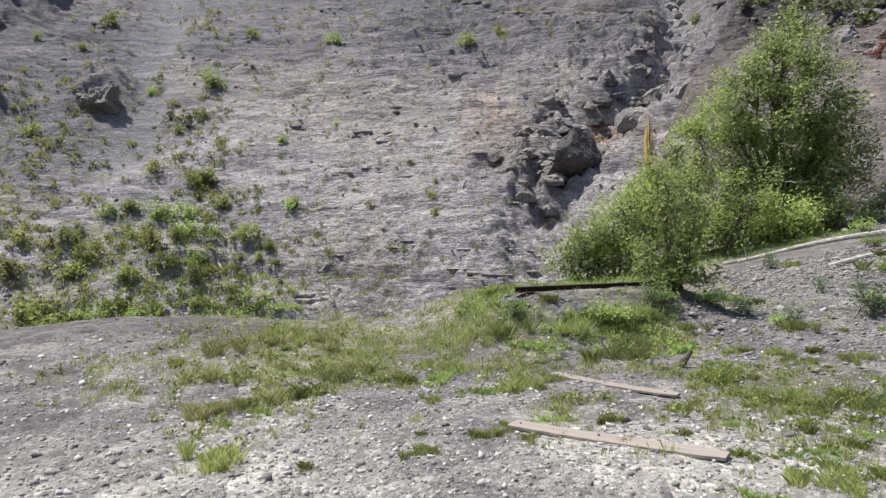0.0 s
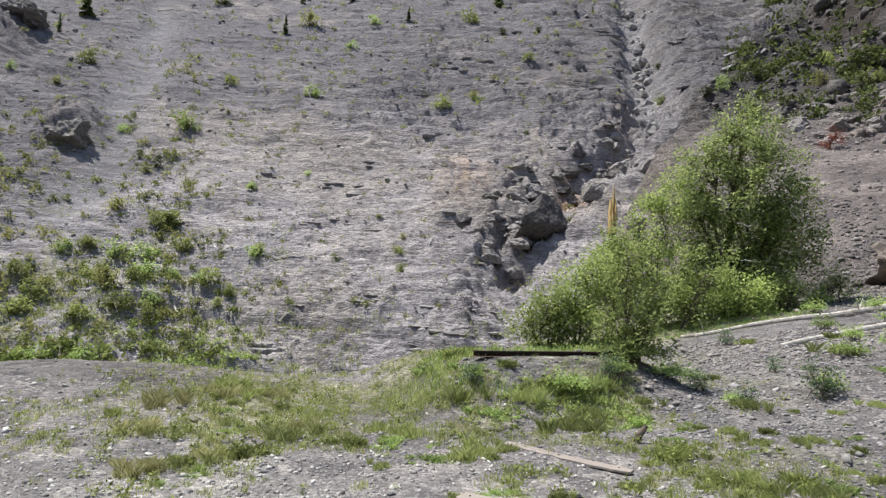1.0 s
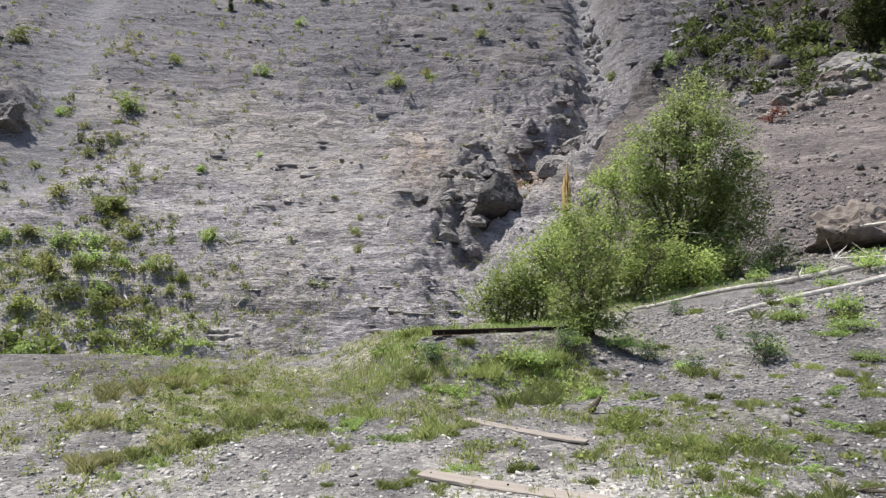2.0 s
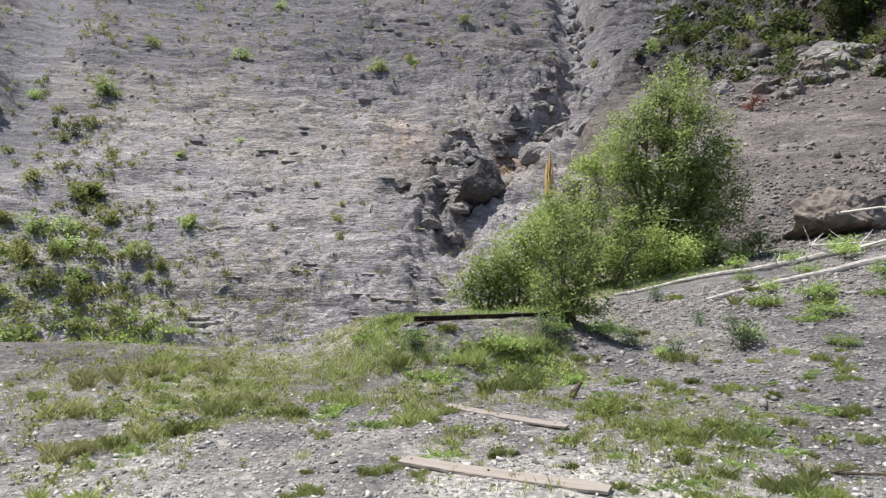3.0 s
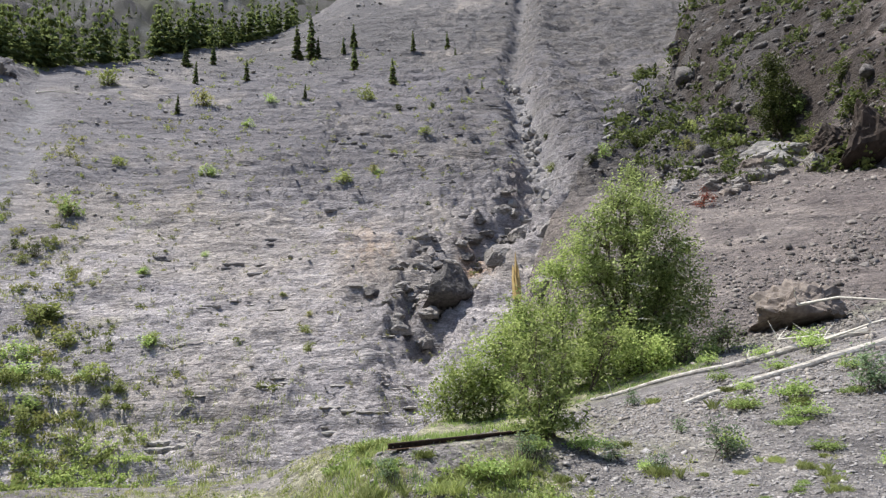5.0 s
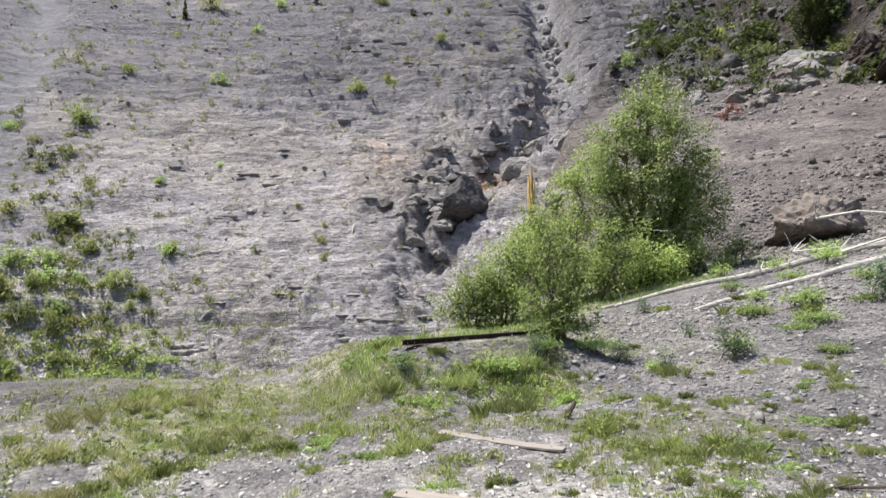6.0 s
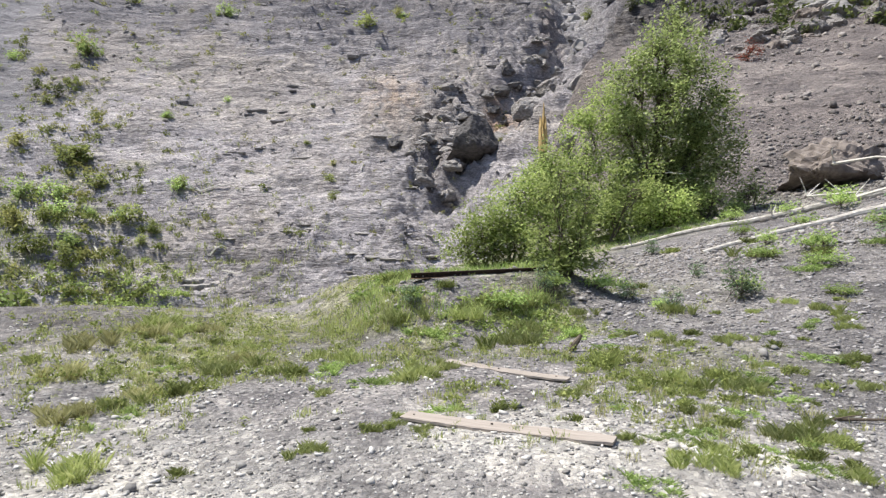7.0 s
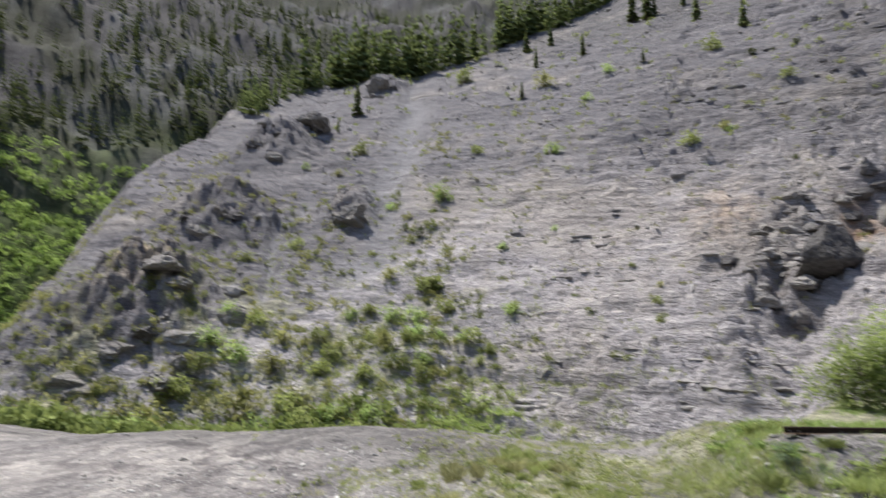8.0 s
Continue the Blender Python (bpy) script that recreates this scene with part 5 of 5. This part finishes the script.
HERB = leafy_thing("herb", (3.55, 8.25, rise(3.55, 8.25)), [(0, 0, 0.2, 0.2), (0.1, 0, 0.38, 0.16), (-0.12, 0, 0.42, 0.12), (0.05, 0, 0.1, 0.22)], 500, 8, 0.04, 0.05, 5,
            "grey-green leafy herb standing alone on gravel", "herb", M_BLUE, M_DARKBARK, 81, 0.008)

HERB_PLACES = [(4.84, 10.2, 0.9), (5.63, 9.95, 1.0), (5.13, 8.92, 0.8), (6.42, 9.4, 1.3), (6.25, 14.2, 1.0), (4.69, 7.76, 0.5), (7.3, 21.0, 1.6), (2.73, 8.2, 0.6), (9.1, 15.3, 1.6),
               (7.3, 13.6, 1.0), (4.84, 6.95, 0.6), (2.32, 8.86, 0.6), (1.95, 8.9, 0.9), (8.9, 20.6, 1.8), (2.0, 9.4, 0.8), (-0.67, 7.5, 0.6), (0.62, 7.95, 0.6), (0.85, 8.05, 0.55), (1.2, 8.55, 0.9), (1.05, 8.4, 0.7)]
YOUNG = leafy_thing("herb", (0.45, 7.75, rise(0.45, 7.75)), [(0, 0, 0.1, 0.2), (0.14, 0, 0.15, 0.15), (-0.14, 0.05, 0.13, 0.15)], 520, 9, 0.045, 0.055, 4,
                    "bright green leafy herb among grass", "herb", M_LEAFY, M_DARKBARK, 82, 0.007, "leafy herbs on the gravel")
HERB_PLACES += [(3.8, 8.5, 0.84), (5.5, 10.1, 0.89), (5.7, 11.9, 0.94), (6.4, 9.3, 1.08), (5.0, 9.1, 0.65), (7.9, 18.5, 1.25), (9.8, 16.6, 1.58), (4.2, 14.1, 0.83), (2.5, 10.0, 0.62), (2.6, 8.4, 0.53), (4.6, 7.9, 0.44), (3.7, 10.0, 0.54), (7.4, 11.3, 0.9), (8.5, 16.5, 1.27)]
for i, (hx, hy, hs) in enumerate(HERB_PLACES):
    copy_thing(HERB if i % 4 == 3 else YOUNG, pose(hx, hy, rise(hx, hy, 0.01), 0, 0, 77 * i) @ Matrix.Diagonal((hs, hs, hs, 1)))


def grass_stuff(name, x, y, h, blades, width, material, label, lean=0.5):
    n = len(x) * blades
    px = np.repeat(x, blades) + rng.normal(0, 1, n) * np.repeat(h, blades) * 0.5
    py = np.repeat(y, blades) + rng.normal(0, 1, n) * np.repeat(h, blades) * 0.5
    hh = np.repeat(h, blades) * rng.uniform(0.4, 1.2, n)
    pos = np.stack([px, py, land(px, py)[0] - 0.01], 1)
    a = rng.uniform(0, 2 * math.pi, n)
    c, s, o, i = np.cos(a), np.sin(a), np.zeros(n), np.ones(n)
    rot = np.stack([c, -s, o, s, c, o, o, o, i], 1).reshape(-1, 3, 3)
    v, f = many(BLADE_V, BLADE_F, pos, rot, np.stack([width * (0.5 + hh / hh.mean() * 0.5), lean * hh * rng.uniform(0.2, 1.4, n), hh], 1))
    return tagged(new(name, big_mesh(name, v, f, material)), label, "grass", kind="stuff")


def turf_weight(x, y):
    n2, n3 = fbm(x * 0.4, y * 0.4, 102, 4), fbm(x * 1.6, y * 1.6, 103, 3)
    w = smooth(-0.2, 0.4, n2 + 0.8 * n3) * smooth(3.9, 5.6, y) * smooth(-6.5, -3.0, x) * smooth(2.6, 0.4, x - 0.1 * y)
    return np.maximum(w, 0.25 * smooth(0.1, 0.5, n3) * smooth(3, 5, y))


def below_rail(x, y):
    """The trodden strip along the front of the rail."""
    along, across = (x + 0.70) * 0.871 + (y - 8.0) * 0.491, (y - 8.0) * 0.871 - (x + 0.70) * 0.491
    return (along > 0.55) & (along < 1.35) & (across < -0.05) & (across > -0.6)


def along_rail(x, y):
    along, across = (x + 0.70) * 0.871 + (y - 8.0) * 0.491, (y - 8.0) * 0.871 - (x + 0.70) * 0.491
    return (along > -0.1) & (along < 2.3) & (across < 0.2) & (across > -0.5)


gx, gy = fan(15000, -50, 40, 3.2, 11)
keep = rng.uniform(0, 1, len(gx)) < turf_weight(gx, gy) * 0.72
gx, gy = gx[keep], gy[keep]
half = rng.uniform(0, 1, len(gx)) < 0.6
grass_stuff("short_grass", gx[half], gy[half], rng.uniform(0.022, 0.08, half.sum()), 24, 0.0055, M_GRASS, "short patchy green grass on gravel")
grass_stuff("dry_short_grass", gx[~half], gy[~half], rng.uniform(0.022, 0.075, (~half).sum()), 20, 0.0055, M_DRY, "short patchy dry grass on gravel")
bx, by = rng.uniform(-3.0, 8.6, 4600), 7.4 + 13.6 * rng.uniform(0, 1, 4600) ** 1.3
keep = (((bx < 0.15 * by) & (by < 16)) | ((bx < 0.43 * by) & (by > 17.3))) & (bx > -2.2 + 0.11 * by) & ((by > 9.0) | (rng.uniform(0, 1, 4600) < 0.8))
grass_stuff("bank_grass", bx[keep], by[keep], rng.uniform(0.045, 0.13, keep.sum()) * np.where(below_rail(bx, by)[keep], 0.3, np.where(along_rail(bx, by)[keep], 0.4, 1.0)), 18, 0.010, M_LEAFY, "lush green grass on the bank below the trees")
ux, uy = rng.uniform(-2.6, 1.4, 1500), rng.uniform(5.6, 8.4, 1500)
keep = (fbm(ux * 0.9, uy * 0.9, 211, 3) > 0.2 - 0.4 * smooth(6.6, 7.6, uy)) & (ux > -1.2 - 0.9 * (uy - 5.4)) & (ux < 0.25 * (uy - 4.0))
grass_stuff("lush_grass", ux[keep], uy[keep], rng.uniform(0.04, 0.12, keep.sum()) * np.where(below_rail(ux, uy)[keep], 0.3, np.where(along_rail(ux, uy)[keep], 0.5, 1.0)), 18, 0.007, M_GRASS, "lush green grass and clover on the flat")
vx, vy = rng.uniform(-42, -4, 1500), rng.uniform(30, 48, 1500)
keep = fbm(vx * 0.15, vy * 0.15, 141, 3) > -0.05
grass_stuff("hollow_grass", vx[keep], vy[keep], rng.uniform(0.2, 0.5, keep.sum()), 16, 0.05, M_GRASS, "rough green grass in the hollow")
hx, hy = fan(1300, -68, 6, 46, 88)
keep = (fbm(hx * 0.1, hy * 0.1, 151, 3) + smooth(-10, -40, hx) * 0.5 > 0.12)
grass_stuff("slope_grass", hx[keep], hy[keep], rng.uniform(0.15, 0.45, keep.sum()), 12, 0.04, M_GRASS, "scattered olive grass on the rock slope")


def scrub_stuff(name, x, y, size, per, material, label):
    z = land(x, y)[0]
    c = np.stack([x, y, z + 0.25 * size], 1)
    n = len(x) * per
    sz = np.repeat(size, per)[:, None]
    pos = np.repeat(c, per, 0) + rng.normal(0, 1, (n, 3)) * sz * np.array([0.22, 0.22, 0.17])
    v, f = many(LEAF_V, LEAF_F, pos, turns(n, 1.3), sz * 0.26 * rng.uniform(0.6, 1.3, (n, 1)) * np.ones((1, 3)))
    return tagged(new(name, big_mesh(name, v, f, material)), label, "scrub", kind="stuff")


qx, qy = fan(2900, -68, -14, 43, 96, 1.2)
keep = fbm(qx * 0.16, qy * 0.16, 181, 3) + 0.35 * smooth(78, 50, np.hypot(qx, qy)) + 0.3 * rng.normal(0, 1, len(qx)) > 0.22 + 0.8 * smooth(-0.62, -0.3, qx / qy)
scrub_stuff("slope_scrub", qx[keep], qy[keep], rng.uniform(0.35, 1.3, keep.sum()), 44, M_SHRUB, "low olive green scrub on the lower slope")
qx, qy = fan(330, 17, 39, 56, 150)
scrub_stuff("bank_scrub", qx, qy, rng.uniform(1.0, 2.6, len(qx)) * np.hypot(qx, qy) / 70, 44, M_JUNIPER, "dark evergreen scrub on the rocky bank")
qx, qy = fan(3000, -80, -45, 105, 300)
keep = (land(qx, qy)[1] == 3) & (land(qx, qy)[0] < 74)
scrub_stuff("meadow_scrub", qx[keep], qy[keep], rng.uniform(2.5, 6.0, keep.sum()), 40, M_MEADOW, "green brush on the mountain side beyond the ridge")
qx, qy = fan(700, -36, 4, 47, 130)
scrub_stuff("rock_tufts", qx, qy, rng.uniform(0.25, 0.8, len(qx)) * np.hypot(qx, qy) / 60, 24, M_DRYSHRUB, "small olive tufts in the rock ledges")
qx, qy = fan(1900, -68, -30, 46, 125)
keep = (fbm(qx * 0.12, qy * 0.12, 183, 3) + 0.2 * rng.normal(0, 1, len(qx)) > 0.1) & (land(qx, qy)[2]["chute"] < 0.25)
scrub_stuff("dry_scrub", qx[keep], qy[keep], rng.uniform(0.5, 1.6, keep.sum()), 36, M_DRYSHRUB, "olive dry scrub between the crags")
qx, qy = fan(520, -66, -36, 46, 76, 1.2)
keep = land(qx, qy)[2]["chute"] < 0.3
scrub_stuff("upright_scrub", qx[keep], qy[keep], rng.uniform(0.5, 1.4, keep.sum()), 34, M_DRYSHRUB, "soft olive scrub crowding the foot of the slope")
qx, qy = fan(480, -66, -33, 37, 52)
scrub_stuff("foot_scrub", qx, qy, rng.uniform(0.7, 2.2, len(qx)), 48, M_FOOT, "dense green scrub at the foot of the slope")

qx, qy = rng.uniform(-1.6, 1.4, 520), rng.uniform(6.9, 9.6, 520)
keep = (fbm(qx * 0.8, qy * 0.8, 231, 3) > 0.05) & (qx > -1.4 - 0.5 * (qy - 5.6)) & ~below_rail(qx, qy) & ~along_rail(qx, qy)
scrub_stuff("ground_cover", qx[keep], qy[keep], rng.uniform(0.08, 0.2, keep.sum()), 30, M_WILLOW, "low leafy green ground cover on the bank")
qx, qy = fan(4200, -46, 36, 3.6, 9.5)
keep = rng.uniform(0, 1, len(qx)) < turf_weight(qx, qy) * 0.6
keep &= ~((qx > -0.6) & (qx < 1.05) & (((qy > 3.6) & (qy < 4.6)) | ((qy > 5.3) & (qy < 6.15))))
scrub_stuff("low_herbs", qx[keep], qy[keep], rng.uniform(0.07, 0.17, keep.sum()), 26, M_SHRUB, "low olive herbs among the gravel")
qx, qy = fan(320, -42, 8, 84, 190)
scrub_stuff("high_tufts", qx, qy, rng.uniform(0.5, 1.6, len(qx)) * np.hypot(qx, qy) / 110, 34, M_SHRUB, "green tufts on the high ledges")
qx, qy = rng.normal(-24.2, 2.8, 260), rng.normal(42.6, 1.3, 260)
scrub_stuff("hollow_weeds", qx, qy, rng.uniform(0.4, 1.0, len(qx)), 30, M_WILLOW, "lush green weeds in the hollow below the slope")

# ---- loose stones ----
sx, sy = fan(24000, -62, 45, 1.7, 14)
keep = rng.uniform(0, 1, len(sx)) > np.maximum(0.6 * turf_weight(sx, sy), 0.75 * smooth(-3.0, -4.2, sx))
scatter_stones("gravel", sx[keep], sy[keep], 0.0052 * np.hypot(sx, sy)[keep] ** 0.6 * rng.gamma(2.2, 0.5, keep.sum()), M_STONE, "loose grey shale chips on the flat")
sx, sy = fan(13000, -62, 40, 1.7, 9)
keep = rng.uniform(0, 1, len(sx)) < smooth(8.0, 3.0, sy + 0.25 * sx + 0.8 * fbm(sx, sy, 161, 3)) + 0.05
scatter_stones("pale_gravel", sx[keep], sy[keep], 0.0066 * np.hypot(sx, sy)[keep] ** 0.5 * rng.gamma(2.2, 0.5, keep.sum()), M_PALE, "loose whitish limestone gravel")
sx, sy = fan(22000, 12, 46, 11, 62)
keep = (fbm(sx * 0.16, sy * 0.16, 201, 3) + 0.25 * rng.normal(0, 1, len(sx)) > 0.0) | (np.hypot(sx, sy) < 16)
sx, sy = sx[keep], sy[keep]
scatter_stones("scree", sx, sy, 0.0024 * np.hypot(sx, sy) * rng.gamma(1.4, 0.6, len(sx)), M_SCREE, "angular grey scree stones", 0.7)
sx, sy = fan(9000, 25, 43, 18, 41)
keep = fbm(sx * 0.2, sy * 0.2, 221, 3) + 0.2 * rng.normal(0, 1, len(sx)) > smooth(28, 42, np.hypot(sx, sy)) * 0.6 - 0.1
scatter_stones("scree_rubble", sx[keep], sy[keep], 0.0019 * np.hypot(sx, sy)[keep] * rng.gamma(1.3, 0.85, keep.sum()), M_DARKSCREE, "dark angular rubble on the lower scree", 0.7)
sx, sy = fan(12500, -68, 20, 44, 260)
_, kind, zone = land(sx, sy)
keep = (kind == 1) & (zone["chute"] < 0.3) & (fbm(sx * 0.15, sy * 0.15, 171, 3) > -0.25)
scatter_stones("slope_rubble", sx[keep], sy[keep], 0.0019 * np.hypot(sx, sy)[keep] * rng.gamma(1.6, 0.6, keep.sum()), M_RUBBLE, "broken shale rubble on the rock slope", 0.55)

sx, sy = fan(3500, 15, 40, 60, 170)
keep = land(sx, sy)[1] == 2
scatter_stones("bank_rubble", sx[keep], sy[keep], 0.005 * np.hypot(sx, sy)[keep] * rng.gamma(1.6, 0.6, keep.sum()), M_DARKROCK, "dark broken rock on the bank", 0.6)

sx, sy = fan(20000, 8, 46, 4.5, 16)
keep = (rng.uniform(0, 1, len(sx)) > 0.7 * turf_weight(sx, sy)) & (sx > 0.18 * sy)
scatter_stones("shale_chips", sx[keep], sy[keep], 0.0027 * np.hypot(sx, sy)[keep] * rng.gamma(2.0, 0.45, keep.sum()), M_CHIP, "flat grey shale chips on the rise", 0.35)

# the nearest larger stones, one by one
STONES = []
for s in range(6):
    v, f = stone_shape(s)
    for mat in (M_STONE, M_PALE):
        STONES.append(big_mesh("stone", v * np.array([1.1, 0.9, 0.55]), f, mat))
nx, ny = fan(290, -52, 42, 2.0, 7.5)
nz = land(nx, ny)[0]
for i in range(len(nx)):
    ob = new("stone", STONES[(i * 5) % 12])
    ob.parent = ground
    s = 0.009 + 0.02 * random.random() ** 2 + 0.0014 * ny[i]
    ob.matrix_basis = pose(nx[i], ny[i], nz[i] + 0.15 * s, random.uniform(-20, 20), random.uniform(-20, 20), random.uniform(0, 360)) @ Matrix.Diagonal((s * 1.3, s, s, 1))
